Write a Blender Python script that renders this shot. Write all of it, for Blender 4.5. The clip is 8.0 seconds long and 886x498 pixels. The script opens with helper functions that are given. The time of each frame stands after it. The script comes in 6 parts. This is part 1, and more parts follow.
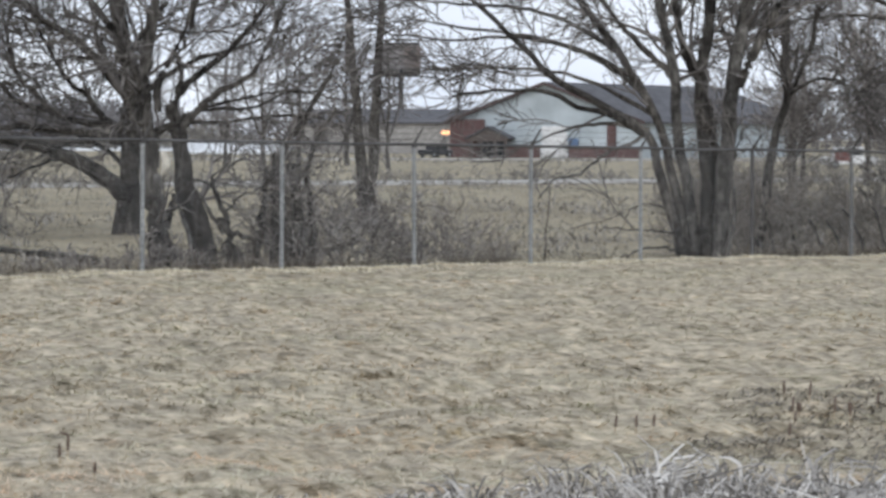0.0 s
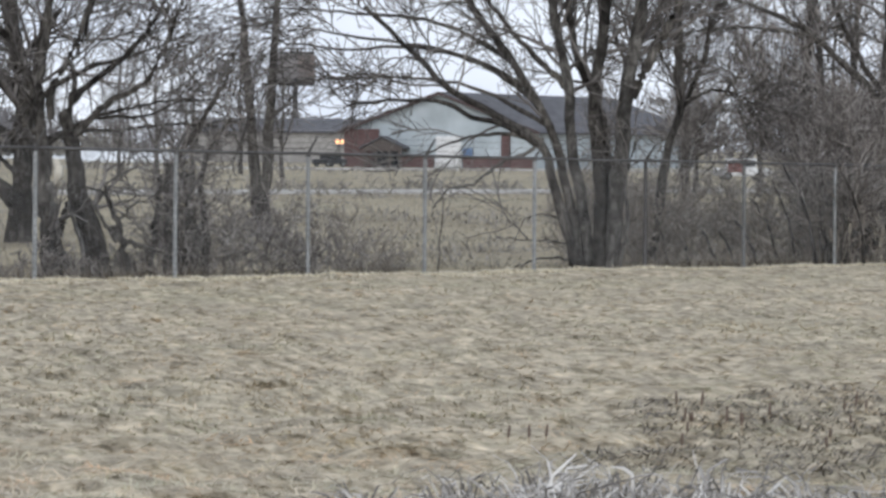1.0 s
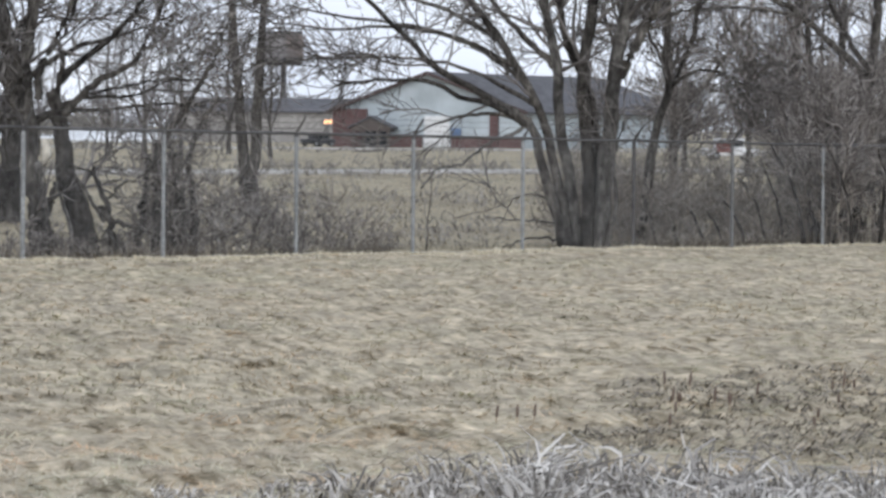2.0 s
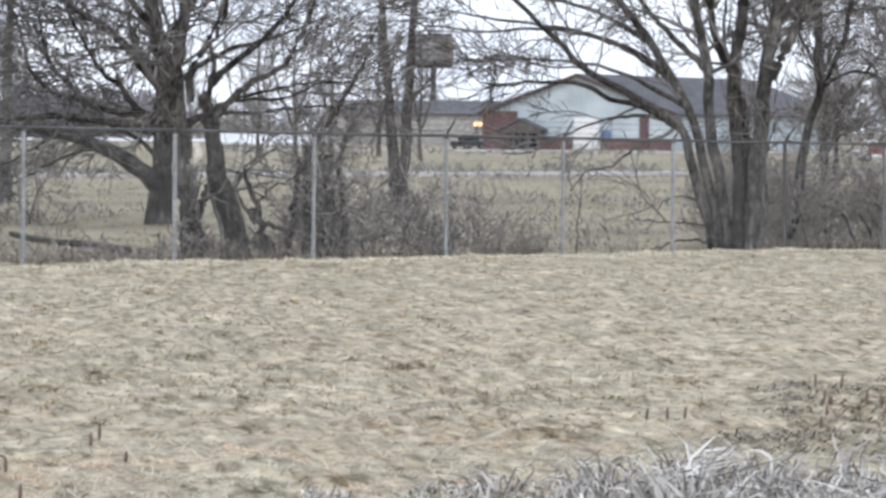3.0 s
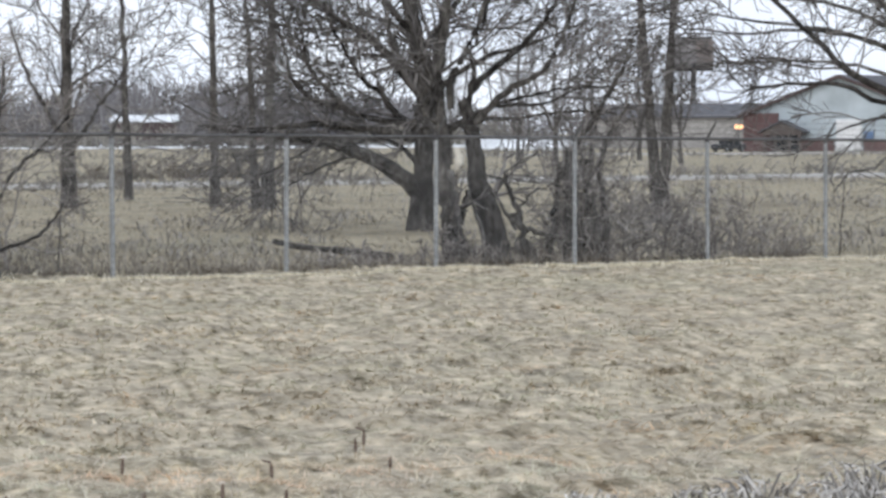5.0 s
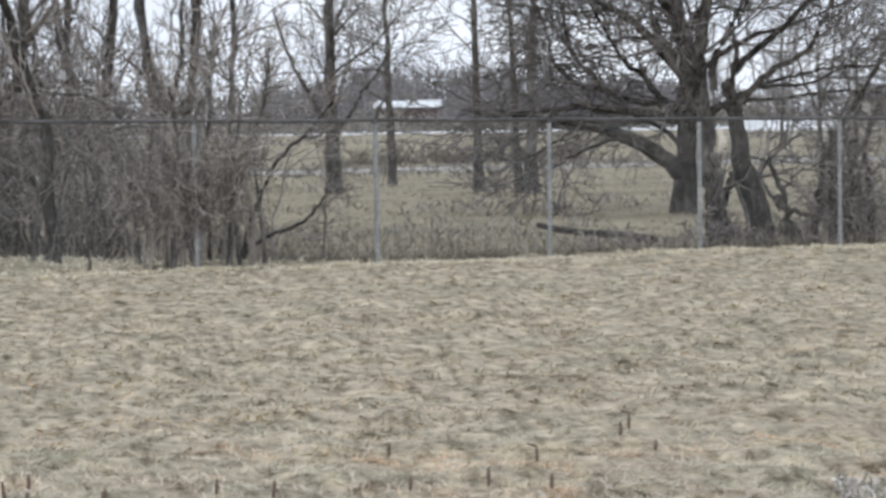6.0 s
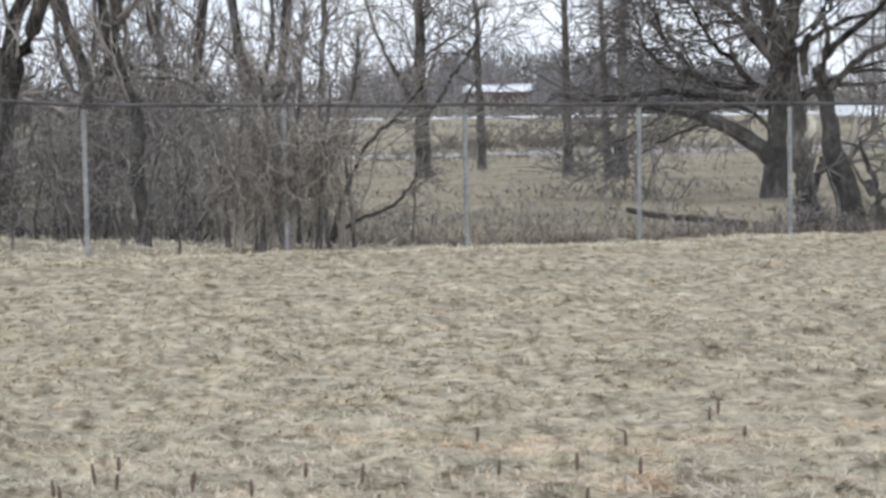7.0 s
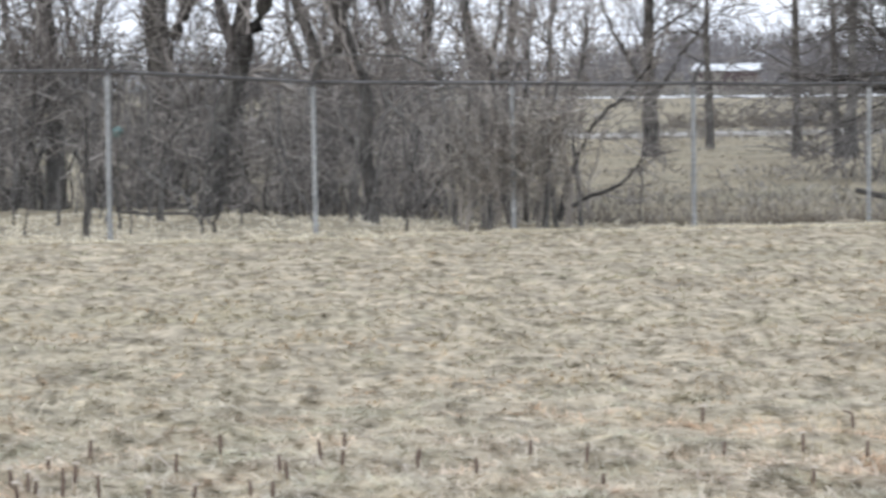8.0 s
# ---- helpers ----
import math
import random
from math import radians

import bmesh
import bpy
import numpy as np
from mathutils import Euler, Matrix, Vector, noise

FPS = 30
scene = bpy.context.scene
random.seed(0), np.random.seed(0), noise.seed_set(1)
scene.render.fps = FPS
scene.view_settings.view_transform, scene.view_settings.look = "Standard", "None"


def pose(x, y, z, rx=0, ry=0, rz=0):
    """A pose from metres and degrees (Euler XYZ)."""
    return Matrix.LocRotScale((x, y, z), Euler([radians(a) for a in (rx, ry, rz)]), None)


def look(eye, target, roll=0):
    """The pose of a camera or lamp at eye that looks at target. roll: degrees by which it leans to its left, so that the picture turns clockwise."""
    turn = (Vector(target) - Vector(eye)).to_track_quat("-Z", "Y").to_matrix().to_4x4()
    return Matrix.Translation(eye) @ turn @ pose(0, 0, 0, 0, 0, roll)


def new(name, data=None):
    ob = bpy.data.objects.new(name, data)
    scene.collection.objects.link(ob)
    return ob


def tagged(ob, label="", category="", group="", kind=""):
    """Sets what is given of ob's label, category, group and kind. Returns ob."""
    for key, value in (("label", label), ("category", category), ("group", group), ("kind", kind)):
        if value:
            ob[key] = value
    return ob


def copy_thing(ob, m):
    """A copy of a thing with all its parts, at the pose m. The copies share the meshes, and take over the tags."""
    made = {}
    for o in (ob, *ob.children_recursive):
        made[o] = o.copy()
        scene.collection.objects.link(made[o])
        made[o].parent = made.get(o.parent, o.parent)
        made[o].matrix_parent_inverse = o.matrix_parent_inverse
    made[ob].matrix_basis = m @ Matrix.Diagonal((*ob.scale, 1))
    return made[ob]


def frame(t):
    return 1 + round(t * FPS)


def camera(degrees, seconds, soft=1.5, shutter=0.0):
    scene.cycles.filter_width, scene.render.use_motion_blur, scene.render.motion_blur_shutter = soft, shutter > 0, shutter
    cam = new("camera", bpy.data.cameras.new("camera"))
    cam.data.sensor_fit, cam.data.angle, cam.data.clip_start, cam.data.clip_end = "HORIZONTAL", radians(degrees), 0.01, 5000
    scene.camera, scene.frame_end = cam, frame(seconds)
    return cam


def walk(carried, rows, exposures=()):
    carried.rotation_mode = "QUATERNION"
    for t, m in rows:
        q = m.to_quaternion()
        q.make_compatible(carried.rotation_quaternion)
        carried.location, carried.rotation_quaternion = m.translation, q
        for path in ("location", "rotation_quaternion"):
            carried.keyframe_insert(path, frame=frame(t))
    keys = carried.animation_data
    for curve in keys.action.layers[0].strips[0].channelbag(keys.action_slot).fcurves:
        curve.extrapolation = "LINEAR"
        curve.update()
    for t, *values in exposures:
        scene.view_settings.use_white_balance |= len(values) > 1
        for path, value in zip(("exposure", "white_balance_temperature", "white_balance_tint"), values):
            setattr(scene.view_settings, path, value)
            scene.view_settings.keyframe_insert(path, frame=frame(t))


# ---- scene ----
# camera: held by hand at standing height, panning with a long lens
EYE = (0.0, 0.0, 1.88)
TURNS = [  # seconds, yaw, pitch, lean to the left
    (0, 1.444, -2.136, 0.171), (0.2, 0.774, -2.164, 0.288), (0.3, 0.466, -2.156, 0.322), (0.5, -0.152, -2.138, 0.475),
    (0.7, -0.530, -2.170, 0.484), (1, -0.588, -1.941, 0.482), (1.2, -0.778, -2.085, 0.466), (1.75, -0.930, -2.270, 0.490),
    (2.3, -0.410, -2.460, 0.499), (2.5, 0.088, -2.555, 0.463), (2.7, 0.945, -2.398, 0.498), (2.8, 1.387, -2.344, 0.481),
    (3, 2.051, -2.304, 0.413), (3.2, 2.385, -2.509, 0.400), (3.5, 3.320, -2.497, 0.260), (3.7, 4.074, -2.222, 0.112),
    (4, 5.054, -2.284, -0.074), (4.2, 5.566, -2.481, -0.141), (4.75, 6.680, -2.330, -0.280), (5.3, 8.149, -2.092, -0.451),
    (5.5, 9.610, -2.088, -0.701), (5.7, 10.907, -2.197, -0.997), (5.8, 11.282, -2.302, -0.999), (6, 12.098, -2.477, -1.027),
    (6.2, 12.554, -2.530, -1.142), (6.5, 12.826, -2.589, -1.157), (6.7, 13.096, -2.703, -1.150), (7, 13.812, -2.749, -0.903),
    (7.2, 14.331, -2.976, -0.754), (7.5, 15.609, -3.095, -0.586), (7.7, 16.248, -3.111, -0.527), (8, 18.154, -3.104, -0.632),
]
cam = camera(16.83, 8.0, soft=3.0, shutter=0.25)
walk(cam, [(t, pose(*EYE, 90 + pitch, 0, yaw) @ pose(0, 0, 0, 0, 0, lean)) for t, yaw, pitch, lean in TURNS],
     exposures=[(0.0, 0.0, 6500, 9), (0.5, 0.0, 6500, 9), (1.2, 0.0, 6490, 9.5), (2.5, 0.22, 6430, 10), (3.0, 0.42, 6400, 10), (3.5, 0.46, 6400, 10), (4.2, 0.43, 6450, 10),
                (5.5, 0.07, 6490, 9), (6.5, 0.10, 6590, 9), (7.0, 0.17, 6540, 9.5), (7.5, 0.28, 6500, 10), (8.0, 0.35, 6500, 10)])

# ---- world and sun: bright, even overcast ----
world = bpy.data.worlds.new("overcast")
scene.world = world
world.use_nodes = True
wn = world.node_tree.nodes
wl = world.node_tree.links
sky = wn.new("ShaderNodeTexSky")
sky.sky_type = "NISHITA"
sky.sun_disc = False
sky.sun_elevation, sky.sun_rotation = radians(38), radians(200)
sky.dust_density = 3.0
sky_dim = wn.new("ShaderNodeVectorMath")
sky_dim.operation = "SCALE"
sky_dim.inputs["Scale"].default_value = 0.1
wl.new(sky.outputs[0], sky_dim.inputs[0])
cloud_noise = wn.new("ShaderNodeTexNoise")
cloud_noise.inputs["Scale"].default_value = 7.0
cloud_noise.inputs["Detail"].default_value = 4.0
cloud_map = wn.new("ShaderNodeMapping")
cloud_map.inputs["Scale"].default_value = (1, 1, 4)
cloud_co = wn.new("ShaderNodeTexCoord")
wl.new(cloud_co.outputs["Generated"], cloud_map.inputs[0])
wl.new(cloud_map.outputs[0], cloud_noise.inputs["Vector"])
cloud_ramp = wn.new("ShaderNodeValToRGB")
cloud_ramp.color_ramp.elements[0].position, cloud_ramp.color_ramp.elements[1].position = 0.35, 0.68
cloud_ramp.color_ramp.elements[0].color = (0.84, 0.92, 1.08, 1)
cloud_ramp.color_ramp.elements[1].color = (1.06, 1.13, 1.25, 1)
wl.new(cloud_noise.outputs[0], cloud_ramp.inputs[0])
sky_mix = wn.new("ShaderNodeMix")
sky_mix.data_type = "RGBA"
sky_mix.inputs["Factor"].default_value = 0.9
wl.new(sky_dim.outputs[0], sky_mix.inputs["A"])
wl.new(cloud_ramp.outputs[0], sky_mix.inputs["B"])
wl.new(sky_mix.outputs["Result"], wn["Background"].inputs["Color"])
wn["Background"].inputs["Strength"].default_value = 1.0

sun = new("sun", bpy.data.lights.new("sun", "SUN"))
sun.data.energy, sun.data.angle, sun.data.color = 0.85, radians(50), (1.0, 0.98, 0.95)
sun.matrix_world = look((-10, -25, 30), (0, 40, 0))


# ---- materials ----
def ramp_of(nt, source, stops):
    node = nt.nodes.new("ShaderNodeValToRGB")
    els = node.color_ramp.elements
    while len(els) < len(stops):
        els.new(0.5)
    for el, (at, col) in zip(els, stops):
        el.position, el.color = at, (*col, 1)
    nt.links.new(source, node.inputs[0])
    return node.outputs[0]


def noise_of(nt, scale, detail=4.0, stretch=(1, 1, 1), rough=0.55):
    co = nt.nodes.new("ShaderNodeTexCoord")
    mp = nt.nodes.new("ShaderNodeMapping")
    mp.inputs["Scale"].default_value = stretch
    nt.links.new(co.outputs["Object"], mp.inputs[0])
    n = nt.nodes.new("ShaderNodeTexNoise")
    n.inputs["Scale"].default_value, n.inputs["Detail"].default_value = scale, detail
    n.inputs["Roughness"].default_value = rough
    nt.links.new(mp.outputs[0], n.inputs["Vector"])
    return n.outputs[0]


def streaks_of(nt, along, across, heading, detail=3.0):
    """Noise drawn out along one heading of the ground, in metres."""
    co = nt.nodes.new("ShaderNodeTexCoord")
    mp = nt.nodes.new("ShaderNodeMapping")
    mp.vector_type = "TEXTURE"
    mp.inputs["Rotation"].default_value = (0, 0, heading)
    mp.inputs["Scale"].default_value = (along, across, across)
    nt.links.new(co.outputs["Object"], mp.inputs[0])
    n = nt.nodes.new("ShaderNodeTexNoise")
    n.inputs["Scale"].default_value, n.inputs["Detail"].default_value = 1.0, detail
    nt.links.new(mp.outputs[0], n.inputs["Vector"])
    return n.outputs[0]


def mixed(nt, a, b, factor, mode="MIX"):
    m = nt.nodes.new("ShaderNodeMix")
    m.data_type, m.blend_type = "RGBA", mode
    for socket, value in (("Factor", factor), ("A", a), ("B", b)):
        if isinstance(value, bpy.types.NodeSocket):
            nt.links.new(value, m.inputs[socket])
        elif socket == "Factor":
            m.inputs[socket].default_value = value
        else:
            m.inputs[socket].default_value = (*value, 1)
    return m.outputs["Result"]


def base_mat(name, rough=0.9, metal=0.0, spec=0.3):
    m = bpy.data.materials.new(name)
    m.use_nodes = True
    b = m.node_tree.nodes["Principled BSDF"]
    b.inputs["Roughness"].default_value, b.inputs["Metallic"].default_value = rough, metal
    b.inputs["Specular IOR Level"].default_value = spec
    return m, m.node_tree, b


def bumped(nt, b, height, strength, distance):
    bump = nt.nodes.new("ShaderNodeBump")
    bump.inputs["Strength"].default_value, bump.inputs["Distance"].default_value = strength, distance
    nt.links.new(height, bump.inputs["Height"])
    nt.links.new(bump.outputs[0], b.inputs["Normal"])


def two_tone(name, dark, light, scale, stretch=(1, 1, 1), rough=0.9, metal=0.0, fine=8.0, bump=0.4, depth=0.02, spec=0.25):
    """A surface with large stains and fine grain between two colours."""
    m, nt, b = base_mat(name, rough, metal, spec)
    big = noise_of(nt, scale, 5.0, stretch)
    small = noise_of(nt, scale * fine, 3.0, stretch)
    col = ramp_of(nt, big, [(0.3, dark), (0.7, light)])
    grain = ramp_of(nt, small, [(0.3, (0.72, 0.72, 0.72)), (0.7, (1.12, 1.12, 1.12))])
    nt.links.new(mixed(nt, col, grain, 1.0, "MULTIPLY"), b.inputs["Base Color"])
    bumped(nt, b, small, bump, depth)
    return m


def bark(name, dark, mid, light):
    """Furrowed bark: long streaks of dark fissures, grey plates and paler lichen."""
    m, nt, b = base_mat(name, 0.95, 0.0, 0.1)
    streak = noise_of(nt, 11.0, 7.0, (1, 1, 0.42), 0.75)
    patch = noise_of(nt, 1.3, 3.0)
    col = ramp_of(nt, streak, [(0.36, dark), (0.50, mid), (0.66, light)])
    tone = ramp_of(nt, patch, [(0.36, (0.45, 0.45, 0.45)), (0.64, (1.4, 1.4, 1.37))])
    nt.links.new(mixed(nt, col, tone, 1.0, "MULTIPLY"), b.inputs["Base Color"])
    bumped(nt, b, streak, 1.0, 0.06)
    return m


def leafy(m, nt, b, col, share):
    """Mixes light that shines through thin blades into a material."""
    thin = nt.nodes.new("ShaderNodeBsdfTranslucent")
    nt.links.new(col, thin.inputs["Color"])
    mix = nt.nodes.new("ShaderNodeMixShader")
    mix.inputs[0].default_value = share
    nt.links.new(b.outputs[0], mix.inputs[1])
    nt.links.new(thin.outputs[0], mix.inputs[2])
    nt.links.new(mix.outputs[0], nt.nodes["Material Output"].inputs["Surface"])


def island_mat(name, stops, rough=0.9, patch=None, thin=0.0):
    """Many small loose pieces, each with a tone of its own; patch: (scale, colour) tints areas."""
    m, nt, b = base_mat(name, rough, 0.0, 0.15)
    geo = nt.nodes.new("ShaderNodeNewGeometry")
    col = ramp_of(nt, geo.outputs["Random Per Island"], stops)
    if patch:
        scale, tint, amount = patch
        area = ramp_of(nt, noise_of(nt, scale, 4.0), [(0.42, (0, 0, 0)), (0.66, (amount,) * 3)])
        col = mixed(nt, col, mixed(nt, col, tint, 1.0, "MULTIPLY"), area)
    nt.links.new(col, b.inputs["Base Color"])
    if thin:
        leafy(m, nt, b, col, thin)
    return m


LIE = -1.2  # heading in which the matted grass lies


def matted(nt):
    """Light and dark swaths of matted grass: broad drifts and hand-sized clumps."""
    drift = ramp_of(nt, streaks_of(nt, 1.1, 0.4, LIE), [(0.36, (0.92, 0.922, 0.925)), (0.5, (1, 1, 1)), (0.64, (1.06, 1.055, 1.05))])
    # the darkest stops put the shade between clumps into the colour
    clump = ramp_of(nt, streaks_of(nt, 0.34, 0.105, LIE, 2.0), [(0.33, (0.60, 0.585, 0.545)), (0.45, (0.935, 0.93, 0.925)), (0.56, (1.02, 1.015, 1.01)), (0.68, (1.17, 1.155, 1.135))])
    return mixed(nt, drift, clump, 1.0, "MULTIPLY")


def soil_material():
    m, nt, b = base_mat("dormant_turf", 0.95, 0.0, 0.1)
    big = noise_of(nt, 0.16, 5.0)
    mid = noise_of(nt, 1.7, 5.0)
    small = noise_of(nt, 6.0, 6.0, (1, 1, 1), 0.7)
    col = ramp_of(nt, big, [(0.3, (0.47, 0.415, 0.322)), (0.5, (0.50, 0.445, 0.351)), (0.7, (0.45, 0.41, 0.312))])
    col = mixed(nt, col, matted(nt), 1.0, "MULTIPLY")
    co = nt.nodes.new("ShaderNodeTexCoord")
    across = nt.nodes.new("ShaderNodeVectorMath")
    across.operation = "DOT_PRODUCT"
    across.inputs[1].default_value = (-0.7268, 0.6869, 0.0)
    nt.links.new(co.outputs["Object"], across.inputs[0])
    far_side = nt.nodes.new("ShaderNodeMapRange")
    far_side.inputs["From Min"].default_value, far_side.inputs["From Max"].default_value = 37.5, 42.0
    nt.links.new(across.outputs["Value"], far_side.inputs["Value"])
    stubble = ramp_of(nt, noise_of(nt, 0.11, 6.0, (1, 0.5, 1), 0.7), [(0.36, (0.25, 0.222, 0.165)), (0.5, (0.41, 0.36, 0.265)), (0.64, (0.31, 0.287, 0.21))])
    col = mixed(nt, col, stubble, far_side.outputs[0])
    col = mixed(nt, col, ramp_of(nt, mid, [(0.3, (0.72, 0.72, 0.72)), (0.7, (1.2, 1.18, 1.14))]), 0.85, "MULTIPLY")
    col = mixed(nt, col, ramp_of(nt, small, [(0.34, (0.5, 0.5, 0.5)), (0.64, (1.25, 1.24, 1.22))]), 0.9, "MULTIPLY")
    nt.links.new(col, b.inputs["Base Color"])
    bumped(nt, b, small, 0.9, 0.05)
    return m


def turf_blades():
    """Matted dead grass: tone by clump more than by blade, with tan, grey and greenish areas."""
    m, nt, b = base_mat("dead_grass", 0.9, 0.0, 0.12)
    geo = nt.nodes.new("ShaderNodeNewGeometry")
    col = ramp_of(nt, geo.outputs["Random Per Island"], [(0.0, (0.555, 0.49, 0.381)), (0.5, (0.585, 0.52, 0.408)), (0.8, (0.615, 0.55, 0.44)), (1.0, (0.565, 0.52, 0.396))])
    clump = matted(nt)
    area = ramp_of(nt, noise_of(nt, 1.5, 4.0), [(0.34, (1.13, 0.98, 0.86)), (0.46, (1.0, 1.0, 1.0)), (0.62, (0.93, 0.985, 0.92))])
    broad = ramp_of(nt, noise_of(nt, 0.45, 3.0), [(0.36, (1.08, 0.985, 0.89)), (0.48, (1.0, 1.0, 1.0)), (0.62, (0.96, 0.985, 0.97))])
    col = mixed(nt, mixed(nt, col, clump, 1.0, "MULTIPLY"), area, 1.0, "MULTIPLY")
    col = mixed(nt, col, broad, 1.0, "MULTIPLY")
    # greyer, paler thatch towards the reed bed
    co = nt.nodes.new("ShaderNodeTexCoord")
    xyz = nt.nodes.new("ShaderNodeSeparateXYZ")
    nt.links.new(co.outputs["Object"], xyz.inputs[0])
    reed_side = nt.nodes.new("ShaderNodeMapRange")
    reed_side.inputs["From Min"].default_value, reed_side.inputs["From Max"].default_value = 21.0, 14.0
    nt.links.new(xyz.outputs["Y"], reed_side.inputs["Value"])
    col = mixed(nt, col, mixed(nt, col, (1.125, 1.135, 1.23), 1.0, "MULTIPLY"), reed_side.outputs[0])
    # darker, more olive turf towards the thicket end of the fence
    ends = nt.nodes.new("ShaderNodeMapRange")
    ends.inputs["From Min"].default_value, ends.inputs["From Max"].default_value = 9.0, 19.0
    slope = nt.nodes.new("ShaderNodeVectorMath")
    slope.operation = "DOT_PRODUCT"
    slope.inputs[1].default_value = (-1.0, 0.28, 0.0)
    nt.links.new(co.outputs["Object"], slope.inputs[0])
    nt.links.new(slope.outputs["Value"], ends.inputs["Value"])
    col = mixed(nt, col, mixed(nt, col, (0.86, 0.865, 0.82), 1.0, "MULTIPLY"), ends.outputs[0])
    reed_end = nt.nodes.new("ShaderNodeMapRange")
    reed_end.inputs["From Min"].default_value, reed_end.inputs["From Max"].default_value = 0.0, 5.0
    nt.links.new(xyz.outputs["X"], reed_end.inputs["Value"])
    col = mixed(nt, col, mixed(nt, col, (0.88, 0.885, 0.86), 1.0, "MULTIPLY"), reed_end.outputs[0])
    nt.links.new(col, b.inputs["Base Color"])
    leafy(m, nt, b, col, 0.25)
    return m


MAT_SOIL = soil_material()
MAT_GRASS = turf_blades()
# pale straw, raised further to put the crest's sky-lit brightness into the colour
MAT_TALL = island_mat("rank_grass", [(0.0, (0.66, 0.60, 0.47)), (0.5, (0.79, 0.73, 0.58)), (1.0, (0.88, 0.83, 0.69))], thin=0.4)
MAT_FIELD = island_mat("field_grass", [(0.0, (0.25, 0.213, 0.155)), (0.5, (0.38, 0.33, 0.243)), (1.0, (0.51, 0.455, 0.35))], patch=(0.35, (0.5, 0.48, 0.45), 0.9), thin=0.4)
MAT_WEED = island_mat("dark_weeds", [(0.0, (0.12, 0.104, 0.086)), (0.6, (0.21, 0.185, 0.155)), (1.0, (0.33, 0.295, 0.25))])
MAT_STUBBLE = island_mat("brown_stalks", [(0.0, (0.11, 0.096, 0.08)), (0.6, (0.20, 0.178, 0.15)), (1.0, (0.33, 0.30, 0.255))])
MAT_RANK = island_mat("rank_stalks", [(0.0, (0.18, 0.165, 0.145)), (0.6, (0.28, 0.26, 0.23)), (1.0, (0.40, 0.37, 0.32))])
MAT_REED = island_mat("bleached_reed", [(0.0, (0.12, 0.11, 0.10)), (0.35, (0.33, 0.31, 0.288)), (0.68, (0.56, 0.535, 0.505)), (0.93, (0.76, 0.735, 0.70)), (1.0, (0.36, 0.31, 0.25))], 0.7, thin=0.12)
MAT_STALK = two_tone("cattail_brown", (0.11, 0.080, 0.064), (0.22, 0.165, 0.135), 30.0)
MAT_FLUFF = two_tone("cattail_fluff", (0.55, 0.48, 0.40), (0.72, 0.66, 0.58), 40.0)
MAT_STEM = two_tone("dry_stem", (0.40, 0.33, 0.24), (0.56, 0.49, 0.38), 25.0)
MAT_BARK = bark("grey_bark", (0.034, 0.031, 0.029), (0.100, 0.092, 0.085), (0.22, 0.205, 0.19))
MAT_BARK_GREY = bark("light_grey_bark", (0.048, 0.045, 0.042), (0.125, 0.118, 0.111), (0.25, 0.24, 0.23))
MAT_BARK_PALE = bark("silvery_bark", (0.075, 0.071, 0.068), (0.15, 0.144, 0.138), (0.29, 0.28, 0.27))
MAT_BARK_DARK = bark("dark_bark", (0.020, 0.018, 0.017), (0.062, 0.057, 0.053), (0.15, 0.14, 0.13))
MAT_BROWN = island_mat("brown_twigs", [(0.0, (0.15, 0.13, 0.113)), (0.5, (0.31, 0.275, 0.242)), (1.0, (0.48, 0.44, 0.395))])
MAT_TWIG = island_mat("twigs", [(0.0, (0.08, 0.073, 0.069)), (0.6, (0.165, 0.152, 0.145)), (1.0, (0.28, 0.262, 0.25))])
MAT_BRUSH = island_mat("brush_twigs", [(0.0, (0.087, 0.078, 0.073)), (0.45, (0.222, 0.20, 0.185)), (0.85, (0.40, 0.368, 0.342)), (1.0, (0.535, 0.495, 0.462))])
MAT_VINE = island_mat("vine_stems", [(0.0, (0.12, 0.106, 0.094)), (0.5, (0.29, 0.26, 0.232)), (0.85, (0.43, 0.395, 0.36)), (1.0, (0.56, 0.53, 0.49))])
# far twigs lightened: distance haze is put into their colour
MAT_HAZED_WOODS = island_mat("far_woods", [(0.0, (0.17, 0.16, 0.162)), (0.6, (0.23, 0.22, 0.222)), (1.0, (0.31, 0.30, 0.302))])
MAT_HEART = two_tone("torn_wood", (0.58, 0.53, 0.44), (0.80, 0.76, 0.66), 9.0, (1, 1, 0.4))
MAT_ZINC = two_tone("galvanised_steel", (0.25, 0.26, 0.265), (0.38, 0.39, 0.395), 2.5, rough=0.55, metal=0.35, bump=0.1, depth=0.002)
MAT_ZINC_DULL = two_tone("dull_steel", (0.15, 0.152, 0.152), (0.24, 0.243, 0.245), 2.5, rough=0.6, metal=0.3, bump=0.1, depth=0.002)
MAT_RAIL = two_tone("weathered_rail", (0.075, 0.072, 0.072), (0.17, 0.166, 0.166), 1.2, rough=0.6, metal=0.3, bump=0.1, depth=0.002)
MAT_WIRE = two_tone("fence_wire", (0.24, 0.24, 0.24), (0.36, 0.36, 0.36), 2.0, rough=0.6, metal=0.3, bump=0.1, depth=0.001)
MAT_BRICK = two_tone("red_brick", (0.115, 0.073, 0.071), (0.172, 0.112, 0.11), 0.6)
MAT_SIDING = two_tone("pale_siding", (0.42, 0.48, 0.52), (0.51, 0.56, 0.59), 0.08, rough=0.6, fine=3.0, bump=0.05)
MAT_WHITE = two_tone("white_paint", (0.68, 0.69, 0.70), (0.82, 0.82, 0.82), 0.5, rough=0.5, bump=0.1)
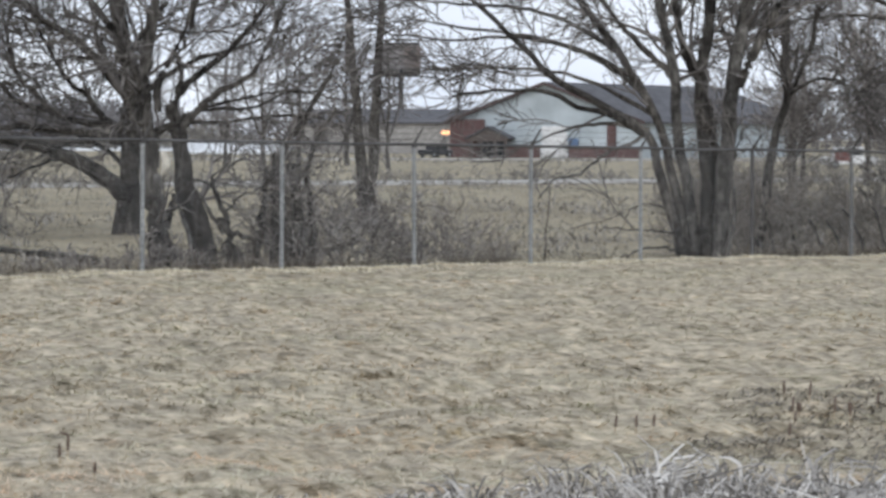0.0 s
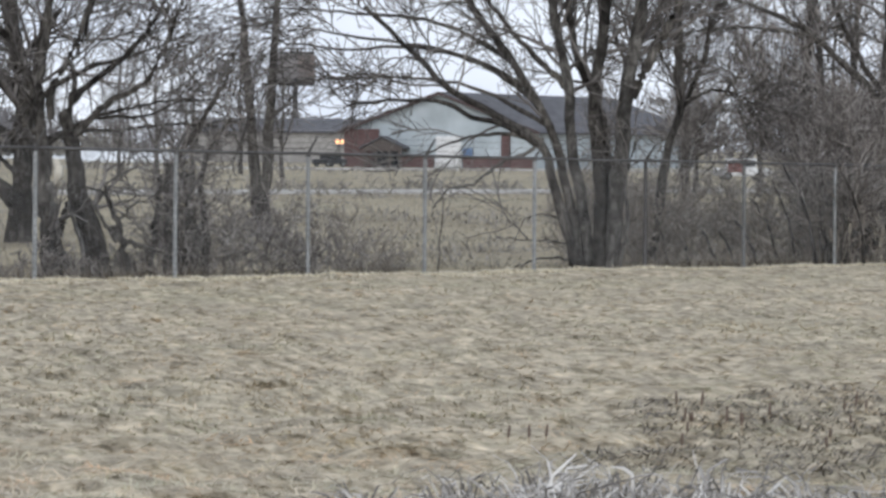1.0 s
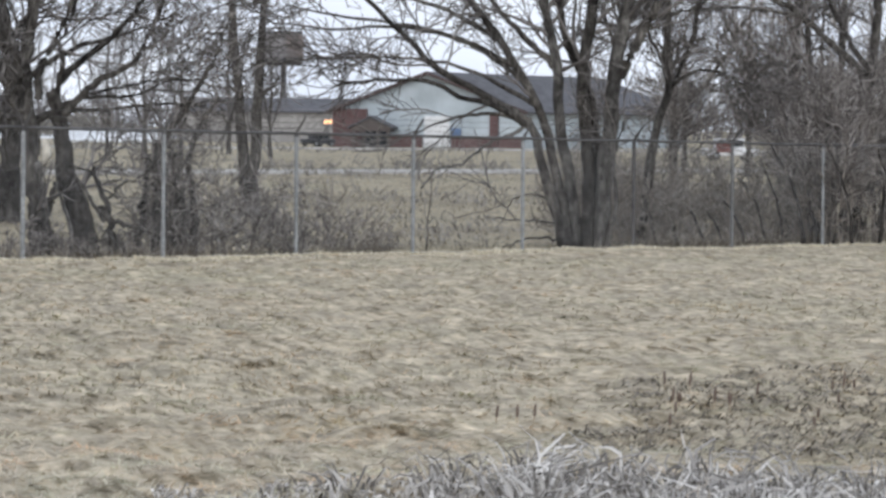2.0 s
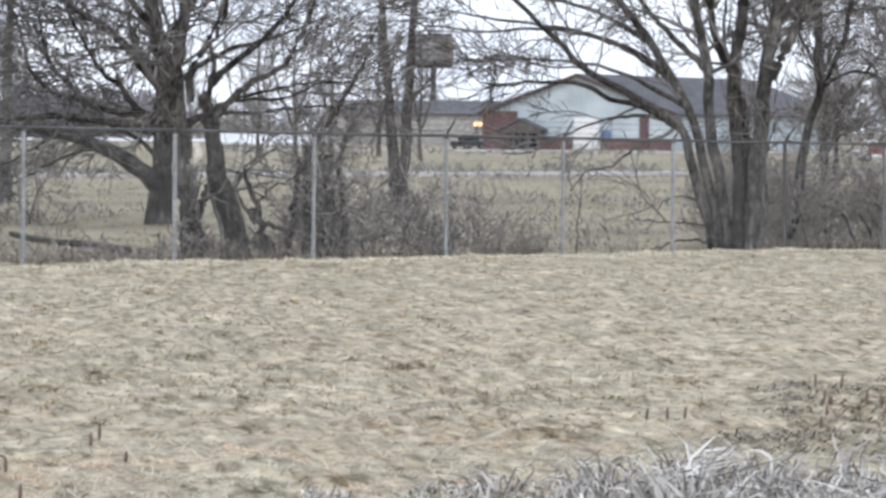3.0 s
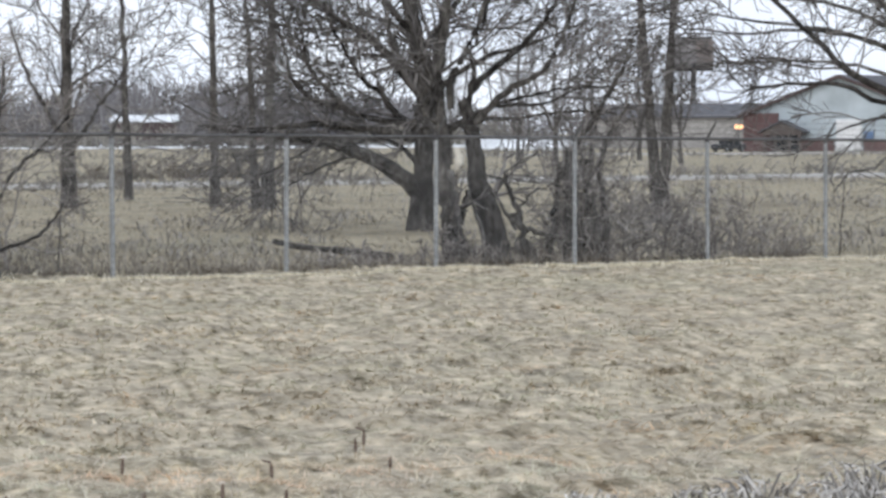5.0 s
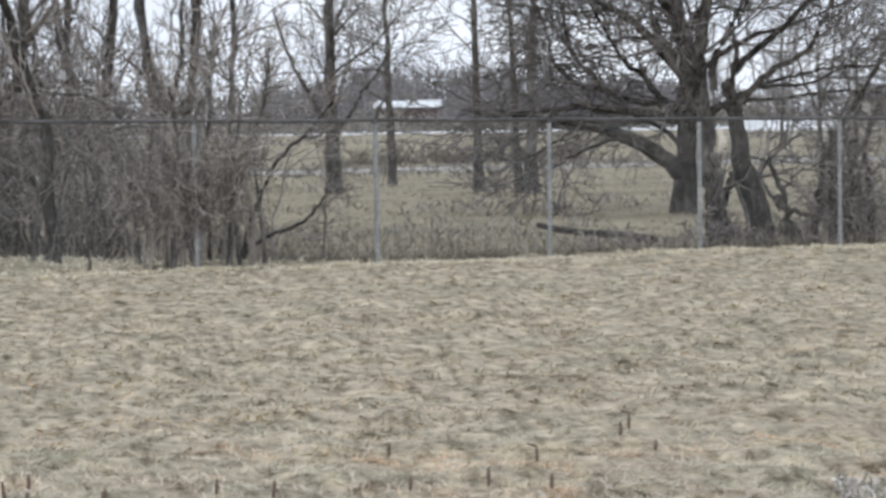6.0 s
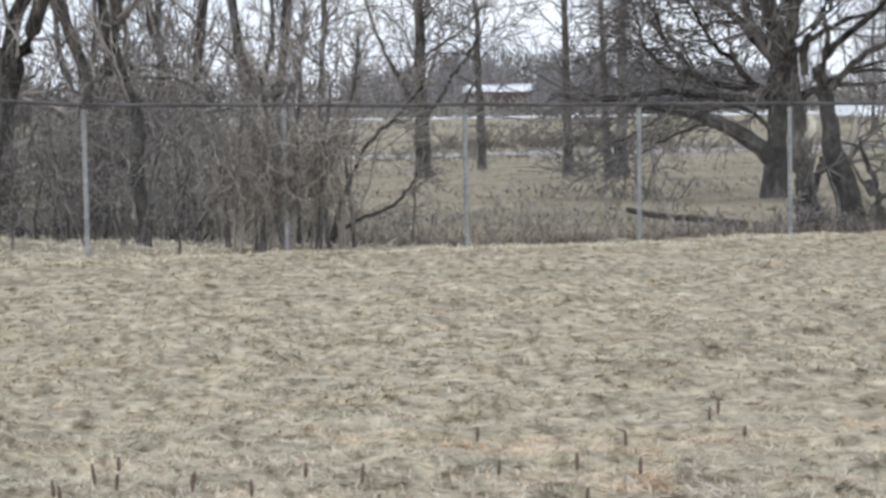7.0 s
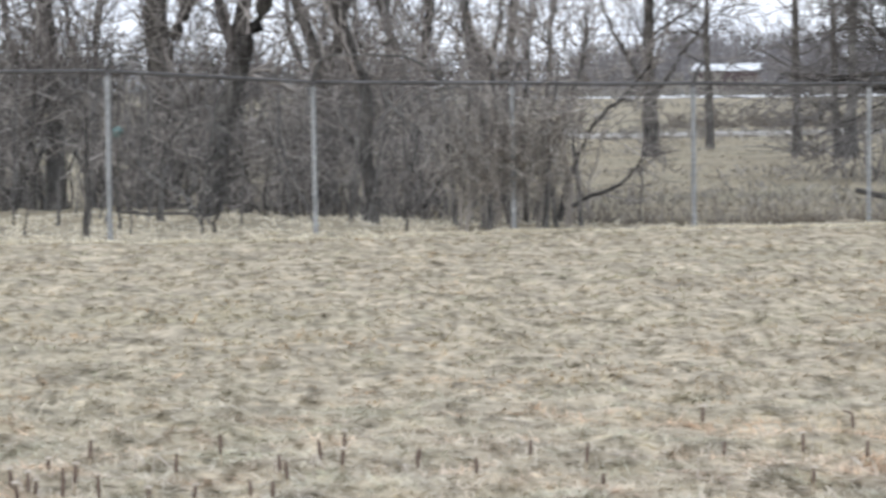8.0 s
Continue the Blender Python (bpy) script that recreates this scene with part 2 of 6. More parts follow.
MAT_ROOF = two_tone("grey_shingle", (0.085, 0.085, 0.095), (0.15, 0.15, 0.16), 0.8)
MAT_TRIM = two_tone("dark_red_trim", (0.075, 0.055, 0.054), (0.115, 0.085, 0.083), 0.8, rough=0.6)
MAT_RED = two_tone("red_paint", (0.22, 0.095, 0.09), (0.30, 0.14, 0.13), 0.6, rough=0.5, bump=0.1)
MAT_BLUE = two_tone("blue_panel", (0.10, 0.16, 0.28), (0.16, 0.23, 0.36), 0.8, rough=0.5, bump=0.1)
MAT_DARK = two_tone("dark_paint", (0.02, 0.022, 0.026), (0.05, 0.05, 0.055), 1.0, rough=0.35, bump=0.05)
MAT_RUBBER = two_tone("tyre_rubber", (0.018, 0.018, 0.018), (0.035, 0.035, 0.035), 6.0)
MAT_ROAD = two_tone("pale_concrete", (0.40, 0.385, 0.36), (0.51, 0.495, 0.465), 0.15)
MAT_SNOW = two_tone("old_snow", (0.74, 0.77, 0.80), (0.86, 0.88, 0.90), 0.02)
MAT_TAN = two_tone("tan_wall", (0.29, 0.277, 0.265), (0.40, 0.386, 0.37), 0.2)
MAT_BOARD = two_tone("faded_board", (0.25, 0.24, 0.24), (0.36, 0.345, 0.345), 1.2, rough=0.6)
MAT_PINK = two_tone("faded_pink_board", (0.20, 0.165, 0.155), (0.28, 0.235, 0.22), 1.2, rough=0.6)
MAT_PORCH = two_tone("brown_boards", (0.095, 0.08, 0.075), (0.15, 0.128, 0.12), 1.2, rough=0.6)
MAT_TEAL = two_tone("teal_plastic", (0.07, 0.13, 0.125), (0.11, 0.19, 0.18), 4.0, rough=0.4)
MAT_GLASS, gnt, gb = base_mat("window_glass", 0.08, 0.0, 0.5)
gb.inputs["Base Color"].default_value = (0.02, 0.025, 0.03, 1)
MAT_LAMP, lnt, lb = base_mat("sodium_lamp", 0.5)
lb.inputs["Base Color"].default_value = (1.0, 0.55, 0.30, 1)
lb.inputs["Emission Color"].default_value = (1.0, 0.50, 0.24, 1)
lb.inputs["Emission Strength"].default_value = 1.6


# ---- mesh helpers ----
def np_mesh(name, verts, quads=None, tris=None, smooth=False):
    me = bpy.data.meshes.new(name)
    verts = np.asarray(verts, np.float32).reshape(-1, 3)
    q = np.zeros((0, 4), np.int32) if quads is None else np.asarray(quads, np.int32).reshape(-1, 4)
    t = np.zeros((0, 3), np.int32) if tris is None else np.asarray(tris, np.int32).reshape(-1, 3)
    me.vertices.add(len(verts))
    me.vertices.foreach_set("co", verts.ravel())
    me.loops.add(q.size + t.size)
    me.loops.foreach_set("vertex_index", np.r_[q.ravel(), t.ravel()])
    me.polygons.add(len(q) + len(t))
    me.polygons.foreach_set("loop_start", np.r_[np.arange(len(q)) * 4, q.size + np.arange(len(t)) * 3].astype(np.int32))
    if smooth:
        me.polygons.foreach_set("use_smooth", np.ones(len(q) + len(t), bool))
    me.update(calc_edges=True)
    me.validate()
    return me


def held(name, me, mat, parent=None, label=""):
    ob = new(name, me)
    me.materials.append(mat)
    ob.parent = parent
    return tagged(ob, label)


def part(name, bm, mat, parent=None, label=""):
    """A bmesh as one mesh object, under a thing or a part."""
    me = bpy.data.meshes.new(name)
    bm.to_mesh(me)
    bm.free()
    return held(name, me, mat, parent, label)


def thing(name, at, label, category, group="", turn=0.0):
    ob = new(name)
    ob.empty_display_size = 0.2
    ob.matrix_basis = pose(*at, 0, 0, turn)
    return tagged(ob, label, category, group)


def box(bm, centre, size, bevel=0.0, turn=0.0):
    out = bmesh.ops.create_cube(bm, size=1.0, matrix=pose(*centre, 0, 0, turn) @ Matrix.Diagonal((*size, 1)))
    if bevel:
        edges = list({e for v in out["verts"] for e in v.link_edges})
        bmesh.ops.bevel(bm, geom=edges, offset=bevel, segments=2, affect="EDGES", profile=0.5)
    return bm


def rod(bm, a, b, r0, r1=None, sides=8):
    a, b = Vector(a), Vector(b)
    turn = (b - a).to_track_quat("Z", "Y").to_matrix().to_4x4()
    bmesh.ops.create_cone(bm, cap_ends=True, segments=sides, radius1=r0, radius2=r0 if r1 is None else r1, depth=(b - a).length,
                          matrix=Matrix.Translation((a + b) / 2) @ turn)
    return bm


# ---- wood: limbs, branches and twigs as tapered tubes ----
def unit(v):
    return v / np.maximum(np.linalg.norm(v, axis=-1, keepdims=True), 1e-9)


def tubes(P, R, sides, rough=None):
    """Vertices and quads of tubes along polylines P (M, k, 3) with radii R (M, k)."""
    M, k, _ = P.shape
    T = unit(np.gradient(P, axis=1))
    ref = np.where(np.abs(T[..., 2:3]) > 0.9, np.array([1.0, 0, 0]), np.array([0, 0, 1.0]))
    A = unit(np.cross(T, ref))
    B = np.cross(T, A)
    ang = np.arange(sides) * 2 * np.pi / sides
    R = R[:, :, None, None] if rough is None else (R[:, :, None] * rough)[..., None]
    V = P[:, :, None] + R * (A[:, :, None] * np.cos(ang)[:, None] + B[:, :, None] * np.sin(ang)[:, None])
    i = np.arange(M)[:, None, None] * k * sides
    j = np.arange(k - 1)[None, :, None] * sides
    s = np.arange(sides)[None, None]
    s2 = (s + 1) % sides
    Q = np.stack([i + j + s, i + j + s2, i + j + sides + s2, i + j + sides + s], -1)
    return V.reshape(-1, 3), Q.reshape(-1, 4)


def joined(pieces):
    """One vertex and quad array out of several."""
    V, Q, n = [], [], 0
    for v, q in pieces:
        V.append(v)
        Q.append(q + n)
        n += len(v)
    return np.concatenate(V), np.concatenate(Q)


def curve(points, k, rng, wobble=0.0):
    """A smooth line of k points through a few control points."""
    p = np.asarray(points, float)
    d = np.r_[0, np.cumsum(np.linalg.norm(np.diff(p, axis=0), axis=1))]
    t = np.linspace(0, d[-1], k)
    m = np.gradient(p, d, axis=0)
    i = np.clip(np.searchsorted(d, t, "right") - 1, 0, len(d) - 2)
    h = (d[i + 1] - d[i])[:, None]
    u = ((t - d[i])[:, None]) / h
    out = ((1 + 2 * u) * (1 - u) ** 2 * p[i] + u * (1 - u) ** 2 * h * m[i] + u * u * (3 - 2 * u) * p[i + 1] + u * u * (u - 1) * h * m[i + 1])
    w = rng.normal(0, wobble, (k, 3))
    w[0] = 0
    return out + w


def spawn(P, R, n, length, rng, angle=(35, 65), start=0.25, up=0.15, k=6, tip=0.3, thick=0.6, wander=0.12, tip_r=0.002, fall=0.55, keep=None):
    """n side branches on every line of P. Returns their lines and radii."""
    M, kp, _ = P.shape
    idx = np.repeat(np.arange(M), n)
    t = start + (1 - start) * rng.random(M * n)
    if keep is not None:
        good = keep(idx, t)
        idx, t = idx[good], t[good]
    f = t * (kp - 1)
    a = np.minimum(f.astype(int), kp - 2)
    u = (f - a)[:, None]
    at = P[idx, a] * (1 - u) + P[idx, a + 1] * u
    r = (R[idx, a] * (1 - u[:, 0]) + R[idx, a + 1] * u[:, 0]) * thick
    tang = unit(P[idx, a + 1] - P[idx, a])
    side = unit(np.cross(tang, rng.normal(size=tang.shape)))
    ang = np.radians(rng.uniform(*angle, len(t)))[:, None]
    way = unit(tang * np.cos(ang) + side * np.sin(ang))
    L = length * rng.uniform(0.55, 1.25, len(t)) * (1 - fall * t)
    out = np.empty((len(t), k, 3))
    out[:, 0] = at
    for j in range(1, k):
        way = unit(way + rng.normal(0, wander, way.shape) + np.array([0, 0, up / k * 2]))
        out[:, j] = out[:, j - 1] + way * (L / (k - 1))[:, None]
    s = np.linspace(0, 1, k)
    rad = np.maximum(r[:, None] * (1 - (1 - tip) * s), tip_r)
    return out, rad


def sided(r):
    return 8 if r > 0.09 else 6 if r > 0.04 else 4 if r > 0.015 else 3


def tree(name, at, limbs, label, rng, mat=None, orders=(), twig_mat=None, wobble=0.03, k=22, group="", category="tree", names=None, flare=0.25):
    """A bare tree: limbs are (control points from the foot, r0, r1); orders are the settings of each order of branches."""
    top = thing(name, at, label, category, group)
    P, R, weight = [], [], []
    for n, (pts, r0, r1, *w) in enumerate(limbs):
        weight.append(w[0] if w else 1.0)
        line = curve(pts, k, rng, wobble * 0.7)
        s = np.linspace(0, 1, k)
        rad = r0 + (r1 - r0) * s ** 0.8
        if np.asarray(pts)[0][2] < 0.3:
            rad = rad * (1 + flare * np.exp(-s * 16))
        rad = rad * (1 + rng.normal(0, 0.04, k))
        knobs = 1 + rng.normal(0, 0.06, (1, k, 12)) + 0.10 * np.sin(np.arange(12) * 2.1 + n)[None, None]
        v, q = tubes(line[None], rad[None], 12, knobs)
        limb_name = names[n] if names else ("trunk" if n == 0 else "limb")
        held(limb_name, np_mesh(limb_name, v, q, smooth=True), mat[n % len(mat)] if isinstance(mat, tuple) else mat or MAT_BARK, top)
        P.append(line)
        R.append(rad)
    P, R = np.array(P), np.array(R)
    pieces = []
    weight = np.array(weight)
    for n, o in enumerate(orders):
        P, R = spawn(P, R, rng=rng, keep=(lambda idx, t: rng.random(len(idx)) < weight[idx]) if n == 0 else None, **o)
        pieces.append(tubes(P, R, sided(float(np.median(R[:, 0])))))
    if pieces:
        v, q = joined(pieces)
        held("crown", np_mesh("crown", v, q), twig_mat or MAT_TWIG, top, "fine bare branches and twigs")
    return top


# ---- ground ----
FENCE_0 = np.array([-16.44, 36.06])
FENCE_U = np.array([0.6869, 0.7268])
FENCE_N = np.array([-0.7268, 0.6869])


def lattice(x, y, seed):
    """Smooth value noise on arrays."""
    xi, yi = np.floor(x).astype(int), np.floor(y).astype(int)
    u, v = x - xi, y - yi
    u, v = u * u * (3 - 2 * u), v * v * (3 - 2 * v)

    def h(a, b):
        n = np.sin(a * 127.1 + b * 311.7 + seed * 74.7) * 43758.5453
        return n - np.floor(n)

    return (h(xi, yi) * (1 - u) + h(xi + 1, yi) * u) * (1 - v) + (h(xi, yi + 1) * (1 - u) + h(xi + 1, yi + 1) * u) * v


def step(a, b, x):
    u = np.clip((x - a) / (b - a), 0, 1)
    return u * u * (3 - 2 * u)


def ground_z(x, y):
    """Height of the ground: a lawn up to the fence, a slight drop behind it, then a flat field."""
    x, y = np.asarray(x, float), np.asarray(y, float)
    w = (x - FENCE_0[0]) * FENCE_U[0] + (y - FENCE_0[1]) * FENCE_U[1]
    n = (x - FENCE_0[0]) * FENCE_N[0] + (y - FENCE_0[1]) * FENCE_N[1]
    lawn = -0.05 - 0.0112 * np.clip(w, -4, 45)
    dip = (0.06 + 0.27 * step(4, 13, w)) * step(0.2, 3.0, n)
    z = lawn - dip
    z = z + (-0.55 - z) * step(6, 32, n)
    z = z - 0.06 * step(-14, -3, n)
    near = 1 - step(60, 90, np.hypot(x, y))
    z = z + near * (0.05 * (lattice(x / 3.1, y / 3.1, 1) - 0.5) + 0.08 * (lattice(x / 0.6, y / 0.6, 2) - 0.5) + 0.075 * (lattice(x / 0.26, y / 0.26, 3) - 0.5))
    rough_strip = step(0.3, 1.2, n) * (1 - step(9, 13, n)) * (1 - step(6, 12, w))
    return z + rough_strip * 0.14 * (lattice(x / 1.1, y / 1.1, 5) - 0.35)


def make_ground():
    az = np.radians(np.r_[np.arange(-170, -14, 6.0), np.arange(-12, 31, 0.28), np.arange(34, 188, 6.0), 190])
    r = np.r_[0.0, 0.5, 2, 4, 7, 9, 10.5, 10.5 * 1.0055 ** np.arange(1, 345), 80, 95, 115, 140, 170, 210, 270, 350, 470, 650, 950, 1500, 2600, 4600]
    A, D = np.meshgrid(az, r, indexing="ij")
    X, Y = -np.sin(A) * D, np.cos(A) * D
    V = np.stack([X, Y, ground_z(X, Y)], -1)
    na, nr = A.shape
    i = np.arange(na - 1)[:, None] * nr
    j = np.arange(nr - 1)[None]
    Q = np.stack([i + j, i + nr + j, i + nr + j + 1, i + j + 1], -1).reshape(-1, 4)[:, ::-1]
    ob = held("ground", np_mesh("ground", V, Q, smooth=True), MAT_SOIL)
    return tagged(ob, "dormant tan lawn and field of short winter grass", "ground", kind="structure")


make_ground()


def blades(X, Y, length, width, rise, rng, per, spread, coherent=0.6, swath=None, tips=True):
    """Bent grass blades, per of them round every place, mostly lying one way in each tuft. rise: how steeply they start, in degrees."""
    n = len(X) * per
    x = np.repeat(X, per) + rng.normal(0, spread, n)
    y = np.repeat(Y, per) + rng.normal(0, spread, n)
    z = ground_z(x, y) - 0.008
    h = np.repeat(length, per) * rng.uniform(0.5, 1.25, n)
    lie = rng.uniform(0, 2 * np.pi, len(X)) if swath is None else swath + 2.4 * (lattice(X / 2.3, Y / 2.3, 21) - 0.5) + np.pi * (rng.random(len(X)) < 0.25)
    th = np.repeat(lie, per) + rng.normal(0, coherent, n)
    a = np.radians(np.clip(rng.normal(rise, rise * 0.4, n), 6, 85))
    d = np.stack([np.cos(th), np.sin(th)], -1)
    face = th + np.pi / 2 + rng.normal(0, 0.6, n)
    s = np.stack([np.cos(face), np.sin(face)], -1) * (width * rng.uniform(0.6, 1.3, n))[:, None] / 2
    base = np.stack([x, y], -1)
    mid = base + d * (h * 0.55 * np.cos(a))[:, None]
    tip = mid + d * (h * 0.5)[:, None]
    zm = z + h * 0.55 * np.sin(a)
    zt = zm + h * 0.5 * np.sin(a - 0.6)
    if not tips:
        V = np.stack([np.c_[base - s, z], np.c_[base + s, z], np.c_[tip + s * 0.5, zt], np.c_[tip - s * 0.5, zt]], 1)
        return V.reshape(-1, 3), np.arange(n)[:, None] * 4 + np.arange(4), None
    V = np.stack([np.c_[base - s, z], np.c_[base + s, z], np.c_[mid + s * 0.8, zm], np.c_[mid - s * 0.8, zm], np.c_[tip, zt]], 1)
    i = np.arange(n)[:, None] * 5
    return V.reshape(-1, 3), i + np.array([0, 1, 2, 3]), i + np.array([3, 2, 4])


def polar_places(n, az0, az1, r0, r1, rng, power=1.0):
    az = np.radians(rng.uniform(az0, az1, n))
    r = r0 + (r1 - r0) * rng.random(n) ** power
    return -np.sin(az) * r, np.cos(az) * r


def make_grass():
    rng = np.random.default_rng(11)
    X, Y = polar_places(56000, -10.5, 28, 12.5, 62, rng, 1.25)
    n = (X - FENCE_0[0]) * FENCE_N[0] + (Y - FENCE_0[1]) * FENCE_N[1]
    clump = lattice(X / 0.33, Y / 0.33, 8) * 0.6 + lattice(X / 1.3, Y / 1.3, 9) * 0.4
    keep = (n < 0.6) & (clump + rng.normal(0, 0.12, len(X)) > 0.10)
    X, Y, clump = X[keep], Y[keep], clump[keep]
    V, q, t = blades(X, Y, 0.09 + 0.07 * np.clip(clump - 0.3, 0, 1), 0.022, 18, rng, 6, 0.055, 0.35, swath=LIE, tips=False)
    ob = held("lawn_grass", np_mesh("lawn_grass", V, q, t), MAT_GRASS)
    tagged(ob, "short dry tan grass covering the lawn", "grass", kind="stuff")
    X, Y = polar_places(20000, -10.5, 28, 12.5, 60, rng, 1.25)
    n = (X - FENCE_0[0]) * FENCE_N[0] + (Y - FENCE_0[1]) * FENCE_N[1]
    X, Y = X[n < 0.2], Y[n < 0.2]
    V, q, t = blades(X, Y, rng.uniform(0.06, 0.11, len(X)), 0.013, 26, rng, 7, 0.037, 0.35, swath=LIE, tips=False)
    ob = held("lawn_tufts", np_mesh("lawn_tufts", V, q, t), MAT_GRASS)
    tagged(ob, "curled dry grass tufts standing above the lawn", "grass", kind="stuff")
    # short curled thatch where the lawn runs down to the reeds
    X, Y = polar_places(5200, -3, 28, 12.8, 18.5, rng, 1.2)
    near = rng.random(len(X)) < np.clip((18.5 - np.hypot(X, Y)) / 3.0, 0, 1)
    X, Y = X[near], Y[near]
    V, q, t = blades(X, Y, rng.uniform(0.035, 0.075, len(X)), 0.012, 42, rng, 6, 0.05, 2.0, tips=False)
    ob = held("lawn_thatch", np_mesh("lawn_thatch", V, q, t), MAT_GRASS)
    tagged(ob, "short curled grey-tan thatch at the reed end of the lawn", "grass", kind="stuff")
    # taller, paler grass along the fence foot and behind it, sky-lit tips painted in
    w = rng.uniform(-8, 46, 7200)
    nn = rng.normal(-0.6, 0.25, 7200)
    left = rng.random(7200) < 0.25
    w = np.where(left, rng.uniform(-8, 11, 7200), w)
    nn = np.where(left, rng.uniform(0, 11, 7200), nn)
    X = FENCE_0[0] + w * FENCE_U[0] + nn * FENCE_N[0]
    Y = FENCE_0[1] + w * FENCE_U[1] + nn * FENCE_N[1]
    V, q, t = blades(X, Y, np.where(left, 0.15, 0.10), 0.026, 34, rng, 5, 0.07, 0.8)
    ob = held("fence_line_grass", np_mesh("fence_line_grass", V, q, t), MAT_TALL)
    tagged(ob, "longer straw-coloured grass along the fence foot", "grass", kind="stuff")
    # rough field grass behind the fence
    X, Y = polar_places(8300, -10, 24, 52, 170, rng, 1.2)
    n = (X - FENCE_0[0]) * FENCE_N[0] + (Y - FENCE_0[1]) * FENCE_N[1]
    keep = n > 3
    X, Y = X[keep], Y[keep]
    V, q, t = blades(X, Y, 0.16 + 0.2 * lattice(X / 5, Y / 5, 4), 0.04, 26, rng, 4, 0.2, 1.0)
    ob = held("field_grass", np_mesh("field_grass", V, q, t), MAT_FIELD)
    tagged(ob, "rough straw-coloured field grass beyond the fence", "grass", kind="stuff")
    # scattered brown tussocks, denser in bands
    X, Y = polar_places(9000, -10, 24, 58, 260, rng, 1.3)
    n = (X - FENCE_0[0]) * FENCE_N[0] + (Y - FENCE_0[1]) * FENCE_N[1]
    keep = (n > 9) & (lattice(X / 4.5, Y / 9.0, 31) * 0.6 + lattice(X / 1.6, Y / 3.0, 32) * 0.4 > 0.58)
    X, Y = X[keep], Y[keep]
    V, q, t = blades(X, Y, rng.uniform(0.15, 0.42, len(X)), 0.05, 50, rng, 5, 0.18, 2.0)
    ob = held("field_tussocks", np_mesh("field_tussocks", V, q, t), MAT_RANK)
    tagged(ob, "brown dead tussocks scattered over the field", "grass", kind="stuff")


make_grass()


def strip(name, a, b, width, z, mat, label, category, steps=40):
    """A flat paved or snowy band from a to b, a hand's width thick."""
    a, b = np.array(a, float), np.array(b, float)
    u = (b - a) / np.linalg.norm(b - a)
    s = np.array([-u[1], u[0]]) * width / 2
    t = np.linspace(0, 1, steps)[:, None]
    rng = np.random.default_rng(5)
    edge = a + (b - a) * t
    l, r = edge + s * (1 + rng.normal(0, 0.04, (steps, 1))), edge - s * (1 + rng.normal(0, 0.04, (steps, 1)))
    V = np.concatenate([np.c_[l, np.full(steps, z)], np.c_[r, np.full(steps, z)], np.c_[l, np.full(steps, z - 0.2)], np.c_[r, np.full(steps, z - 0.2)]])
    i = np.arange(steps - 1)[:, None]
    Q = np.concatenate([i + np.array([steps, steps + 1, 1, 0]), i + np.array([0, 1, 2 * steps + 1, 2 * steps]),
                        i + np.array([3 * steps, 3 * steps + 1, steps + 1, steps])])
    return tagged(held(name, np_mesh(name, V, Q), mat), label, category, kind="structure")


strip("road", (-160, 52), (150, 268), 7.0, -0.47, MAT_ROAD, "pale concrete road crossing the winter field", "road")
strip("pavement", (-40, 322), (90, 344), 9.0, -0.45, MAT_ROAD, "pale paved forecourt before the brick and white building", "pavement")
strip("snow_field", (-170, 640), (-20, 600), 200.0, -0.42, MAT_SNOW, "distant flat field still covered in old snow", "snow")


# ---- fence ----
POSTS = [-2.03, -1.02, 0.0, 0.984, 2.005, 3.006, 4.045, 5.013, 5.985, 6.985, 7.952, 8.93, 10.007, 11.045, 12.08, 13.1, 14.12]


def fence_point(s, z):
    w = s * 3.05
    return Vector((FENCE_0[0] + w * FENCE_U[0], FENCE_0[1] + w * FENCE_U[1], z))


def post_foot(s):
    return -0.05 - 0.034 * s


def post_head(s):
    return 1.99 - 0.033 * s + (0.14 if s < 0.5 else 0.0)


